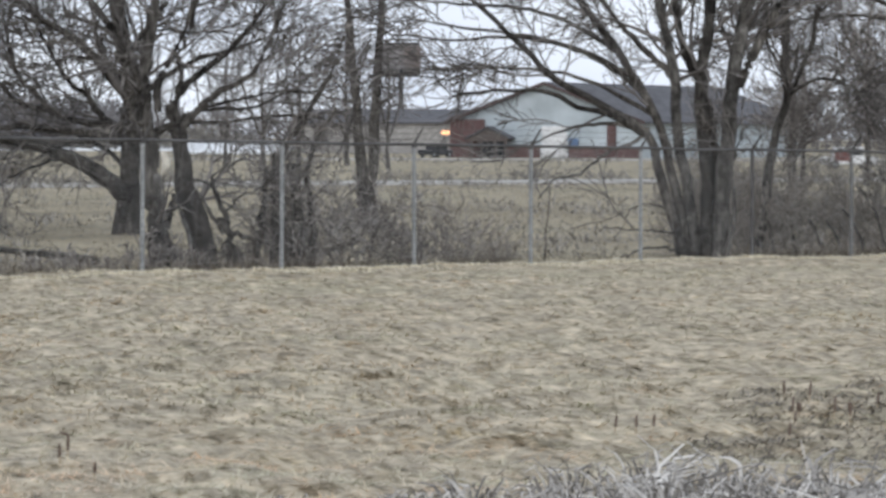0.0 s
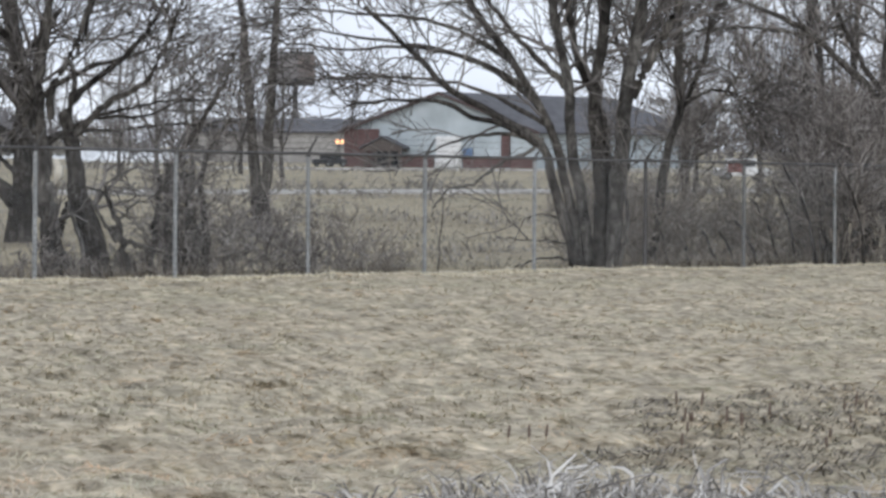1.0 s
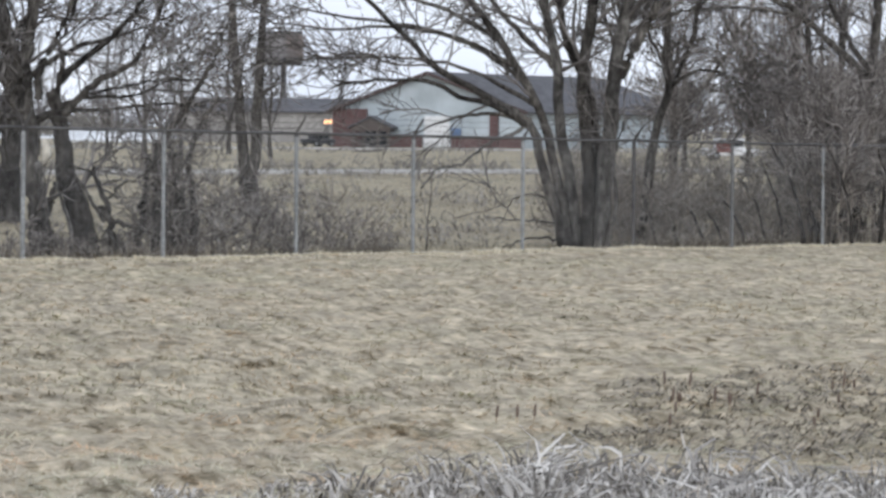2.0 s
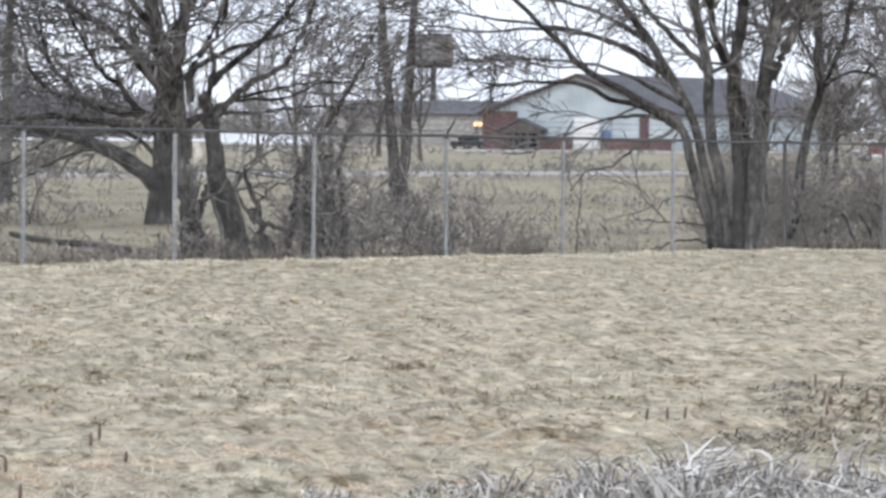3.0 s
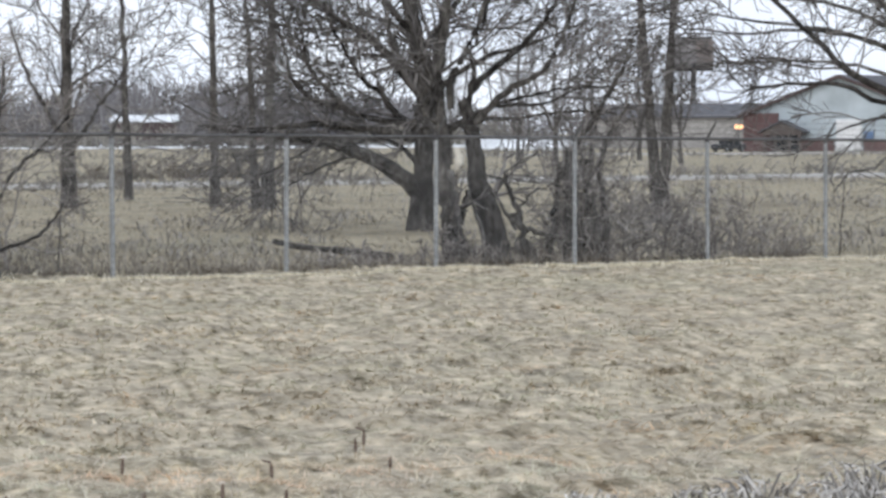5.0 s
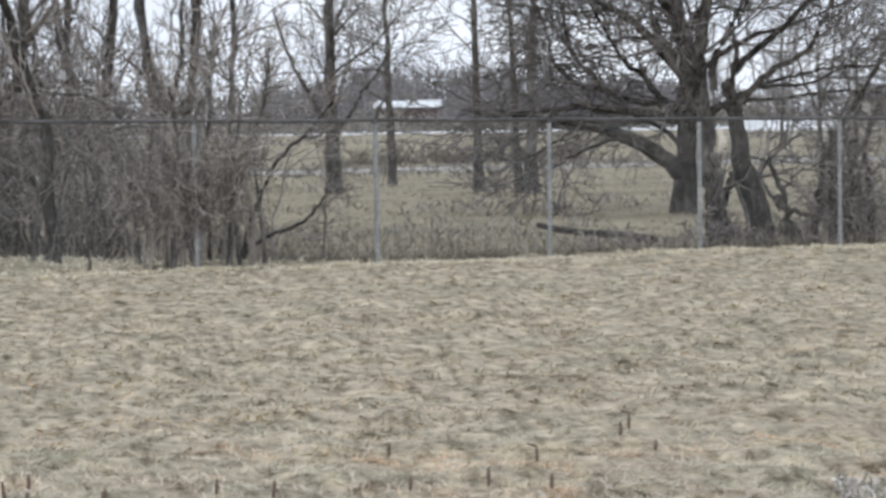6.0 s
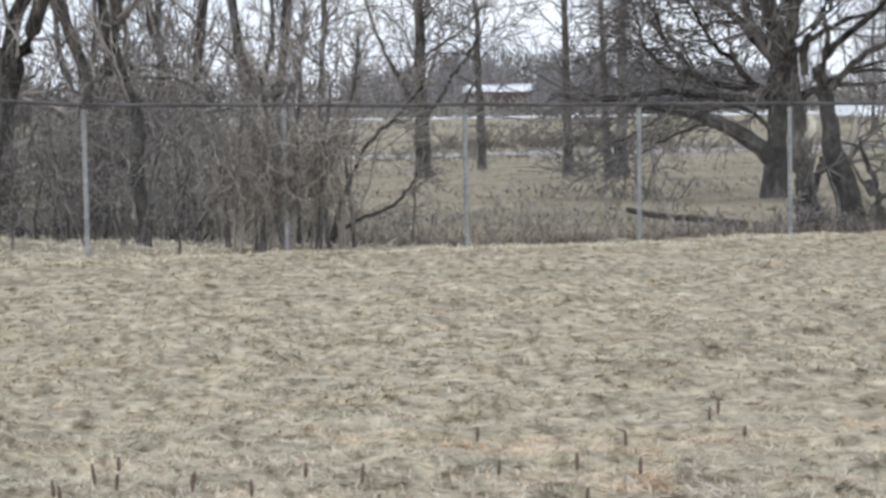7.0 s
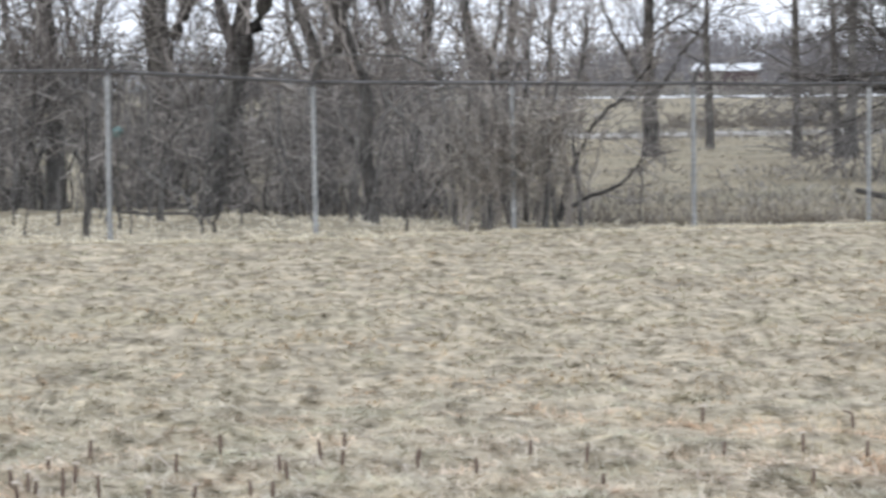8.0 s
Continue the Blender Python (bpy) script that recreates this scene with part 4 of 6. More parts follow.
def arching_tree():
    """A tree at the brush edge whose long limbs slope down over it."""
    x, y, z = 10.6, 70.0, -0.6
    limbs = [([(0.0, 0, -0.1), (0.03, 0, 1.4), (0.1, 0, 2.7), (0.35, 0, 3.7), (0.5, 0, 5.2), (0.4, 0, 7.4)], 0.17, 0.08),
             ([(0.3, 0, 3.4), (0.06, -0.1, 3.92), (-0.66, -0.2, 4.58), (-1.38, -0.2, 5.2), (-2.37, -0.3, 5.72), (-3.17, -0.3, 5.98), (-3.9, -0.3, 6.4)], 0.10, 0.035),
             ([(-1.3, -0.2, 5.15), (-2.28, -0.3, 5.28), (-3.34, -0.4, 5.32), (-4.3, -0.4, 5.2)], 0.05, 0.02),
             ([(-1.51, 0.3, -0.1), (-1.48, 0.3, 2.0), (-1.58, 0.3, 2.89), (-1.46, 0.3, 3.78), (-1.2, 0.3, 6.5)], 0.11, 0.05),
             ([(0.2, 0, 3.2), (-0.6, 0.3, 3.7), (-1.6, 0.4, 4.0), (-2.7, 0.5, 4.0)], 0.06, 0.02),
             ([(0.3, 0, 3.9), (-0.3, 0.2, 4.9), (-0.8, 0.2, 6.0), (-1.2, 0.2, 7.2)], 0.08, 0.03)]
    return tree("arching_tree", (x, y, z), limbs, "bare grey tree with long limbs arching over the brush", np.random.default_rng(28),
                orders=twigs(10, 2.6, 6, 1.3, 3, 0.6, up=0.05, start=0.25), wobble=0.025, names=["trunk", "limb", "limb", "trunk", "limb", "limb"])


arching_tree()


# ---- brush ----
def shrub(name, at, height, spread, stems, seed, label, mat=None, stem_mat=None, n=(9, 7, 5), r=0.022, group="", arch=0.25, turn=0.0, low=0.12, sway=0.05, curl=0.2, feet=0.22):
    rng = np.random.default_rng(seed)
    top = thing(name, at, label, "shrub", group, turn)
    th = rng.uniform(0, 2 * np.pi, stems)
    out = rng.uniform(0.2, 1.0, stems) * spread
    h = height * rng.uniform(0.55, 1.0, stems)
    k = 10
    s = np.linspace(0, 1, k)
    foot = rng.normal(0, spread * feet, (stems, 2))
    P = np.zeros((stems, k, 3))
    bend = s ** (1 + arch * 3)
    P[..., 0] = foot[:, :1] + np.cos(th)[:, None] * out[:, None] * bend + np.cumsum(rng.normal(0, sway, (stems, k)), 1)
    P[..., 1] = foot[:, 1:] + np.sin(th)[:, None] * out[:, None] * bend + np.cumsum(rng.normal(0, sway, (stems, k)), 1)
    P[..., 2] = h[:, None] * (s - arch * s ** 3 * rng.uniform(0, 1, stems)[:, None]) - 0.08
    R = (r * rng.uniform(0.6, 1.5, stems))[:, None] * (1 - 0.75 * s)
    for line, rad in zip(P, R):
        v, q = tubes(line[None], rad[None], 5)
        held("stem", np_mesh("stem", v, q, smooth=True), stem_mat or MAT_BARK, top)
    pieces = []
    for count, length, k2, tip in ((n[0], height * 0.38, 6, 0.011), (n[1], height * 0.20, 4, 0.009), (max(n[2] - 1, 1), height * 0.10, 3, 0.007)):
        P, R = spawn(P, R, count, length, rng, angle=(25, 75), start=low if P.shape[1] == 10 else 0.12, up=0.2 if curl < 0.25 else -0.15, k=k2 if curl < 0.25 else k2 + 2, thick=0.6, wander=curl, tip_r=tip * (1.0 if curl < 0.25 else 0.7), tip=0.4, fall=0.35)
        pieces.append(tubes(P, R, 3))
    v, q = joined(pieces)
    held("crown", np_mesh("crown", v, q), mat or MAT_BRUSH, top)
    return top


def on_ring(az, d):
    a = radians(az)
    return -math.sin(a) * d, math.cos(a) * d


def make_brush():
    rng = random.Random(9)
    kinds = [shrub("thicket_shrub", (-22.5, 52.5, gz(-22.5, 52.5)), 4.0, 1.8, 11, 41, "bare grey-brown shrub in the thicket behind the fence", group="thicket", n=(7, 5, 2), low=0.2, arch=0.2, curl=0.3, sway=0.07),
             shrub("thicket_shrub", (-19.5, 52.0, gz(-19.5, 52.0)), 2.7, 1.7, 12, 42, "tangled low bare shrub in the thicket behind the fence", group="thicket", n=(7, 5, 2), curl=0.34, sway=0.08),
             shrub("thicket_shrub", (-26.0, 53.5, gz(-26.0, 53.5)), 4.6, 1.5, 10, 43, "tall leaning bare shrub in the thicket", group="thicket", arch=0.1, n=(8, 5, 2), low=0.25, r=0.03)]
    for az, d, which, size in ((18.8, 50.5, 1, 0.9), (19.8, 53, 0, 1.0), (21.3, 51.5, 1, 0.9), (22.3, 55, 2, 1.0), (24.0, 53, 1, 0.9),
                               (27.2, 52, 1, 1.0), (28.5, 56, 2, 1.0), (19.0, 60, 2, 1.1), (20.6, 61, 1, 1.2),
                               (22.6, 61, 1, 1.2), (24.6, 62, 1, 1.2), (26.5, 62, 1, 1.2), (18.6, 62, 1, 1.2), (28.4, 61, 1, 1.2),
                               (21.0, 58, 0, 1.0), (23.2, 59, 1, 1.25), (26.6, 58, 1, 1.2),                                (20.0, 57, 2, 1.0), (24.4, 57, 2, 1.15), (26.2, 56, 2, 1.1)):
        x, y = on_ring(az, d)
        copy_thing(kinds[which], pose(x, y, gz(x, y), 0, 0, rng.uniform(0, 360)) @ Matrix.Diagonal((size, size, size * rng.uniform(0.9, 1.1), 1)))
    # the brown vine-hung bushes growing through the fence
    for n, (az, d, h, sp) in enumerate(((17.7, 42.3, 2.4, 1.1), (15.85, 43.0, 2.5, 0.9), (17.3, 42.6, 2.5, 0.9), (16.3, 42.9, 2.3, 0.8), (16.85, 42.6, 2.5, 0.8), (17.2, 48.0, 4.0, 1.3))):
        x, y = on_ring(az, d)
        shrub("vine_bush", (x, y, gz(x, y)), h, sp, (6, 5, 6)[n % 3], 60 + n, "brown vine-tangled bare bush growing through the fence", mat=MAT_VINE, stem_mat=MAT_VINE, r=0.014,
              group="vine bushes", n=(5, 4, 2), arch=(0.12, 0.4, 0.2)[n % 3], low=0.42, sway=0.05, curl=0.36, feet=0.09)
    for n, (az, d, h, sp) in enumerate(((15.6, 47, 4.4, 1.3), (16.7, 50, 5.0, 1.4), (18.8, 51, 4.8, 1.3))):
        x, y = on_ring(az, d)
        shrub("tall_bush", (x, y, gz(x, y)), h, sp, 7, 200 + n, "tall pale twiggy bush above the vine tangle", mat=MAT_BRUSH, stem_mat=MAT_BRUSH, r=0.02,
              group="tall bushes", n=(4, 3, 2), arch=0.08, low=0.4, sway=0.05)
    # brush between the torn tree and the twin trees
    for n, (az, d, h, sp) in enumerate(((4.1, 53.5, 1.9, 0.6), (3.2, 54.5, 1.6, 0.8), (2.2, 55.5, 1.3, 0.7), (4.8, 53.5, 2.0, 0.5), (0.9, 57, 0.9, 0.6), (8.0, 50.6, 0.7, 0.6), (7.1, 51.2, 1.0, 0.6), (6.3, 51.6, 1.0, 0.5), (5.5, 52.4, 1.0, 0.6), (3.6, 58, 2.2, 0.9), (2.7, 60, 2.0, 0.9), (2.0, 54.6, 1.6, 0.7), (9.0, 52, 0.8, 0.7))):
        x, y = on_ring(az, d)
        shrub("fence_shrub", (x, y, gz(x, y)), h, sp, 9, 70 + n, "low bare twiggy shrub along the fence", r=0.011, group="shrubs along the fence", n=(5, 4, 2), mat=MAT_BRUSH, stem_mat=MAT_BRUSH, sway=0.07)
    # the grey thicket beyond the many-stemmed tree: thin stems below, dense twigs above
    for n, (az, d, h, sp) in enumerate(((-7.9, 66.5, 4.2, 1.1), (-8.1, 68, 4.6, 1.4), (-8.9, 69, 4.6, 1.4), (-9.8, 69, 4.6, 1.4), (-8.3, 73, 5.0, 1.5), (-8.0, 71, 4.8, 1.3), (-9.3, 74, 5.2, 1.5), (-10.4, 72, 5.0, 1.4), (-7.9, 80, 5.4, 1.4), (-8.8, 70, 4.2, 1.3), (-9.6, 71, 3.8, 1.3), (-7.9, 64, 2.8, 0.9), (-8.0, 67.5, 3.6, 1.0), (-10.1, 72, 4.2, 1.3))):
        x, y = on_ring(az, d)
        shrub("grey_shrub", (x, y, gz(x, y)), h, sp, 10, 80 + n, "grey leaning bare shrub in the brush by the fence", r=0.026, group="grey shrubs", n=(8, 5, 2), low=0.42, arch=0.25, curl=0.22)
    for n, (az, d, h, sp) in enumerate(((-3.1, 64, 2.7, 0.9), (-3.7, 65, 3.0, 0.9), (-4.4, 66, 2.8, 0.9), (-4.7, 66.5, 2.2, 0.7), (-4.0, 63, 2.4, 0.8), (-4.8, 64, 2.2, 0.8), (-7.5, 66.5, 1.7, 0.8), (-3.4, 67, 2.1, 0.9), (-4.1, 68, 2.1, 0.9), (-4.8, 69, 2.0, 0.9), (-5.3, 67, 2.2, 0.9), (-5.9, 69, 2.3, 1.0), (-6.5, 68, 2.2, 0.9), (-7.0, 70, 2.4, 1.0), (-6.2, 74, 2.6, 1.1))):
        x, y = on_ring(az, d)
        shrub("brown_brush", (x, y, gz(x, y)), h, sp, 12, 170 + n, "low brown bare brush beyond the fence", r=0.014, group="brown brush", n=(4, 5, 2), mat=MAT_BROWN, stem_mat=MAT_BROWN, low=0.2)


make_brush()
for n, (az, d, h) in enumerate(((-4.9, 72, 5.2), (-7.6, 70, 5.4))):
    x, y = on_ring(az, d)
    shrub("high_bush", (x, y, gz(x, y)), h, 1.3, 4, 220 + n, "high grey bush with bare lower stems behind the brush", r=0.024, group="high bushes", n=(13, 6, 3), low=0.55, arch=0.15)
for n, (az, d, h) in enumerate(((1.4, 55.5, 1.7), (0.8, 56.5, 1.3), (-5.5, 64.5, 1.1), (-6.2, 65, 1.0), (-6.8, 64.5, 1.1), (-7.4, 65, 1.5), (-8.3, 64, 1.6), (-9.1, 64.5, 1.5))):
    x, y = on_ring(az, d)
    shrub("fan_bush", (x, y, gz(x, y)), h, 1.0, 10, 230 + n, "sparse brown bush with stems fanning out by the fence", mat=MAT_BROWN, stem_mat=MAT_BROWN, r=0.012, group="fan bushes", n=(3, 2, 2), arch=0.1, low=0.3)


def sapling(az, d, height, r, lean, seed, pale=False, n=4):
    rng = np.random.default_rng(seed)
    x, y = on_ring(az, d)
    pts = [(0, 0, -0.05), (lean * 0.3, 0, height * 0.4), (lean * 0.6, 0, height * 0.7), (lean, 0, height)]
    tree("sapling", (x, y, float(ground_z(x, y))), [(pts, r, r * 0.4)], "pale thin sapling at the thicket edge" if pale else "thin dark sapling at the thicket edge", rng,
         mat=MAT_BARK_PALE if pale else MAT_BARK, category="sapling", group="saplings by the fence", wobble=0.02, k=10, twig_mat=MAT_BRUSH,
         orders=(dict(n=n, length=height * 0.3, angle=(30, 70), start=0.3, up=0.2, k=5, thick=0.5, wander=0.15, tip_r=0.005),
                 dict(n=4, length=height * 0.14, angle=(30, 70), start=0.2, up=0.1, k=3, thick=0.6, wander=0.15, tip_r=0.004)))


def make_saplings():
    for n, (az, d, h, r, lean, pale) in enumerate(((24.95, 40.6, 2.3, 0.040, 0.05, 0), (24.1, 41.2, 0.9, 0.014, 0.05, 0), (22.75, 42.2, 1.3, 0.018, 0.08, 0), (22.5, 41.6, 1.2, 0.022, -0.06, 0),
                                                   (18.85, 42.2, 1.4, 0.020, -0.03, 0), (25.5, 46.0, 1.7, 0.028, 0.2, 1), (26.1, 42.0, 1.0, 0.014, 0.1, 0), (17.4, 42.6, 1.5, 0.025, 0.1, 1),
                                                   (15.95, 43.2, 1.9, 0.030, -0.35, 1), (15.5, 43.6, 2.1, 0.030, -0.2, 1), (14.4, 46.5, 1.5, 0.022, 0.1, 0), (21.0, 47.0, 2.0, 0.022, -0.6, 1),
                                                   (19.6, 46.0, 2.0, 0.024, 0.7, 1), (23.6, 47.0, 2.2, 0.026, 0.3, 0), (-0.5, 57.5, 1.7, 0.020, 0.1, 0), (17.25, 42.4, 2.2, 0.042, 0.1, 1), (16.2, 42.9, 2.4, 0.042, 0.25, 1), (17.9, 43.0, 2.0, 0.038, -0.2, 1))):
        sapling(az, d, h, r, lean, 110 + n, bool(pale))


make_saplings()


def leaning_stem(az, d, height, r, lean, seed):
    """A thin curved stem at the edge of the brush."""
    rng = np.random.default_rng(seed)
    x, y = on_ring(az, d)
    pts = [(0, 0, -0.05), (lean * 0.15, 0, height * 0.35), (lean * 0.5, 0.05, height * 0.7), (lean, 0.1, height)]
    tree("leaning_stem", (x, y, gz(x, y)), [(pts, r, r * 0.5)], "thin dark leaning stem at the edge of the brush", rng, mat=MAT_BARK_DARK, category="sapling",
         group="leaning stems", wobble=0.03, k=10, twig_mat=MAT_BRUSH,
         orders=(dict(n=4, length=height * 0.35, angle=(25, 60), start=0.4, up=0.2, k=5, thick=0.6, wander=0.2, tip_r=0.008),
                 dict(n=3, length=height * 0.18, angle=(25, 60), start=0.2, up=0.1, k=3, thick=0.7, wander=0.2, tip_r=0.007)))


for n, (az, d, h, lean) in enumerate(((-4.9, 64, 1.6, -0.4), (-5.3, 65, 1.2, -0.3), (-5.8, 64, 1.0, -0.3), (-6.2, 65, 1.1, -0.4), (-6.6, 64, 1.1, -0.5), (-7.0, 65, 1.7, -0.6), (-7.3, 64, 1.9, -0.5),
                                      (-7.7, 63, 2.1, -0.7), (-8.1, 64, 2.0, -0.4), (-8.6, 63, 2.2, -0.6), (-9.1, 64, 2.0, 0.3), (-9.5, 63, 2.1, -0.5))):
    leaning_stem(az, d, h, 0.036 + 0.007 * (n % 3), lean, 260 + n)


def nest(az, d, z, size, seed):
    """A dark ball of leaves and twigs caught in the branches."""
    x, y = on_ring(az, d)
    top = thing("leaf_nest", (x, y, z), "dark clump of leaves and twigs caught in the brush", "nest", "nests")
    bm = bmesh.new()
    bmesh.ops.create_icosphere(bm, subdivisions=3, radius=size, matrix=Matrix.Diagonal((0.85, 0.9, 1.15, 1)))
    for v in bm.verts:
        v.co *= 1 + 0.6 * noise.noise(v.co * 14 + Vector((seed, 0, 0)))
    part("ball", bm, MAT_BARK, top)
    rng = np.random.default_rng(seed)
    P, R = spawn(np.array([[(0, 0, -size * 3), (0, 0, 0), (0, 0, size * 2)]], float), np.full((1, 3), 0.01), 26, size * 2.6, rng, angle=(20, 90), start=0.1, k=4, tip_r=0.003)
    v, q = tubes(P, R, 3)
    held("straw", np_mesh("straw", v, q), MAT_TWIG, top)


nest(16.95, 43.3, 2.12, 0.10, 3)
nest(18.2, 43.8, 2.05, 0.08, 4)
nest(19.8, 44.5, 1.9, 0.08, 5)


def plastic_scrap():
    x, y = on_ring(24.33, 44.0)
    bm = bmesh.new()
    bmesh.ops.create_icosphere(bm, subdivisions=2, radius=0.075)
    for v in bm.verts:
        v.co *= 1 + 0.8 * noise.noise(v.co * 30)
    ob = part("plastic_scrap", bm, MAT_TEAL)
    ob.location = (x, y, 1.28)
    tagged(ob, "crumpled teal plastic scrap caught in the brush", "litter")


plastic_scrap()
sapling(24.33, 44.05, 1.9, 0.02, 0.0, 140)


def arching_vine(az, d, pts, r, seed):
    """A long woody vine looping through the thicket."""
    x, y = on_ring(az, d)
    rng = np.random.default_rng(seed)
    low = min(p[2] for p in pts)
    top = thing("arching_vine", (x, y, low), "long pale woody vine looping through the thicket", "vine", "arching vines")
    line = curve([(p[0], p[1], p[2] - low) for p in pts], 18, rng, 0.012)
    v, q = tubes(line[None], np.linspace(r, r * 0.6, 18)[None], 6)
    held("stem", np_mesh("stem", v, q, smooth=True), MAT_BARK_PALE, top)
    P, R = spawn(line[None], np.full((1, 18), r * 0.6), 7, 0.5, rng, angle=(20, 70), start=0.1, up=-0.1, k=8, wander=0.3, tip_r=0.004)
    v, q = tubes(P, R, 3)
    tagged(held("tendril_tangle", np_mesh("tendril_tangle", v, q), MAT_VINE, top), kind="stuff")


def make_vines():
    for n, (az, d, pts) in enumerate((
            (20.11, 44.0, [(0, 0, 1.58), (0.11, 0, 1.3), (0.35, 0, 1.12), (0.58, 0, 1.27), (0.71, 0, 1.54), (0.6, 0.1, 2.0)]),
            (18.63, 43.6, [(0.1, 0.1, 1.9), (0.0, 0, 1.34), (-0.02, 0, 0.95), (-0.22, 0, 0.53), (-0.52, 0, 0.28), (-0.88, 0, -0.05)]),
            (21.24, 42.5, [(-0.1, 0.2, 1.8), (0.0, 0, 1.11), (0.11, 0, 0.79), (0.28, 0, 0.41), (0.53, 0, -0.05)]),
            (20.61, 44.0, [(-0.1, 0, 1.5), (0.0, 0, 2.05), (0.12, 0, 2.25), (0.77, 0, 2.35), (1.47, 0, 2.3), (1.87, 0, 2.12), (2.1, 0, 1.87), (2.3, 0, 1.3)]),
            (18.22, 43.6, [(-0.4, 0, 1.7), (0.0, 0, 1.84), (0.47, 0, 1.86), (0.93, 0, 1.71), (1.07, 0, 1.5), (1.1, 0, 0.9)]),
            (18.95, 43.8, [(-0.2, 0, 1.7), (0.0, 0, 1.46), (0.35, 0, 1.18), (0.58, 0, 0.73), (0.92, 0, 0.51), (1.1, 0, -0.05)]),
            (23.37, 42.5, [(-0.5, 0, 0.9), (-0.2, 0, 0.6), (0.0, 0, 0.49), (0.29, 0, 0.33), (0.48, 0, -0.05)]))):
        arching_vine(az, d, pts, 0.026, 300 + n)
    rng = random.Random(31)
    for n in range(22):
        w, h, foot = rng.uniform(-1.6, 1.6), rng.uniform(1.2, 2.6), rng.uniform(0.0, 0.3)
        pts = [(0, 0, -0.1), (w * foot, 0.1, h * 0.5), (w * 0.35, 0.2, h * 0.9), (w * 0.7, 0.1, h), (w, 0, h * rng.uniform(0.35, 0.8))]
        arching_vine(rng.uniform(15.6, 27.0), rng.uniform(43.0, 47.5), pts, rng.uniform(0.014, 0.024), 320 + n)


make_vines()


def bowed_limbs():
    """The bush at the end of the thicket, its stems bowing out over the field grass."""
    x, y = on_ring(16.0, 44.5)
    limbs = [([(0.04, 0, 0.05), (0.24, 0, 0.75), (0.5, 0, 1.34), (0.76, 0, 1.67), (1.11, 0, 1.96), (1.5, 0, 2.4)], 0.042, 0.02, 0.6),
             ([(-0.03, 0, 0.05), (0.2, 0, 0.25), (0.45, 0, 0.42), (0.88, 0, 0.57), (1.21, 0, 0.83), (1.45, 0, 1.2)], 0.036, 0.015, 0.6),
             ([(-0.34, 0.1, 0), (-0.2, 0.1, 0.58), (-0.07, 0.1, 1.09), (0.16, 0.1, 1.67), (0.38, 0.1, 2.34), (0.5, 0.1, 3.2)], 0.05, 0.022),
             ([(-0.67, -0.1, 0), (-0.75, -0.1, 0.67), (-0.61, -0.1, 1.26), (-0.41, -0.1, 1.93), (-0.35, -0.1, 2.9)], 0.045, 0.02),
             ([(-0.5, 0.2, 0), (-0.55, 0.2, 0.8), (-0.9, 0.2, 1.6), (-1.1, 0.2, 2.6)], 0.04, 0.018)]
    tree("bowed_bush", (x, y, gz(x, y)), limbs, "large bare bush with stems bowing out over the grass", np.random.default_rng(29), mat=(MAT_BARK_DARK, MAT_BARK_DARK, MAT_BARK_GREY, MAT_BARK_PALE, MAT_BARK),
         twig_mat=MAT_BRUSH, category="shrub", names=["stem"] * 5, wobble=0.015,
         orders=(dict(n=14, length=1.1, angle=(20, 55), start=0.3, up=0.15, k=8, thick=0.5, wander=0.18, tip_r=0.007, tip=0.3),
                 dict(n=6, length=0.55, angle=(25, 60), start=0.15, up=0.1, k=5, thick=0.7, wander=0.2, tip_r=0.005, tip=0.5),
                 dict(n=3, length=0.3, angle=(25, 60), start=0.15, up=0.0, k=3, thick=0.7, wander=0.2, tip_r=0.005, tip=0.5)))


bowed_limbs()


def hanging_vines(az, d, width, height, count, seed):
    """A brown curtain of fine dead vines hanging on the bushes."""
    rng = np.random.default_rng(seed)
    x, y = on_ring(az, d)
    top = thing("hanging_vines", (x, y, gz(x, y)), "tan-brown curtain of dead vines hanging by the fence", "vine", "hanging vines")
    k = 12
    f = np.linspace(1, 0, k)
    high = height * rng.uniform(0.35, 1.1, count)
    low = 0.28 * height + (high - 0.28 * height) * rng.uniform(0.0, 0.6, count)
    P = np.zeros((count, k, 3))
    P[..., 0] = rng.normal(0, width * 0.5, count)[:, None] + rng.normal(0, 0.12, count)[:, None] * f + np.cumsum(rng.normal(0, 0.038, (count, k)), 1)
    P[..., 1] = rng.normal(0, 0.2, count)[:, None] + np.cumsum(rng.normal(0, 0.03, (count, k)), 1)
    P[..., 2] = low[:, None] + (high - low)[:, None] * f + 0.02
    v, q = tubes(P, np.full((count, k), 0.006), 3)
    tagged(held("vine_tangle", np_mesh("vine_tangle", v, q), MAT_VINE, top), kind="stuff")


hanging_vines(17.6, 42.2, 0.6, 1.7, 110, 5)
hanging_vines(17.05, 42.4, 0.6, 1.9, 100, 6)
hanging_vines(16.5, 42.6, 0.5, 1.9, 70, 7)


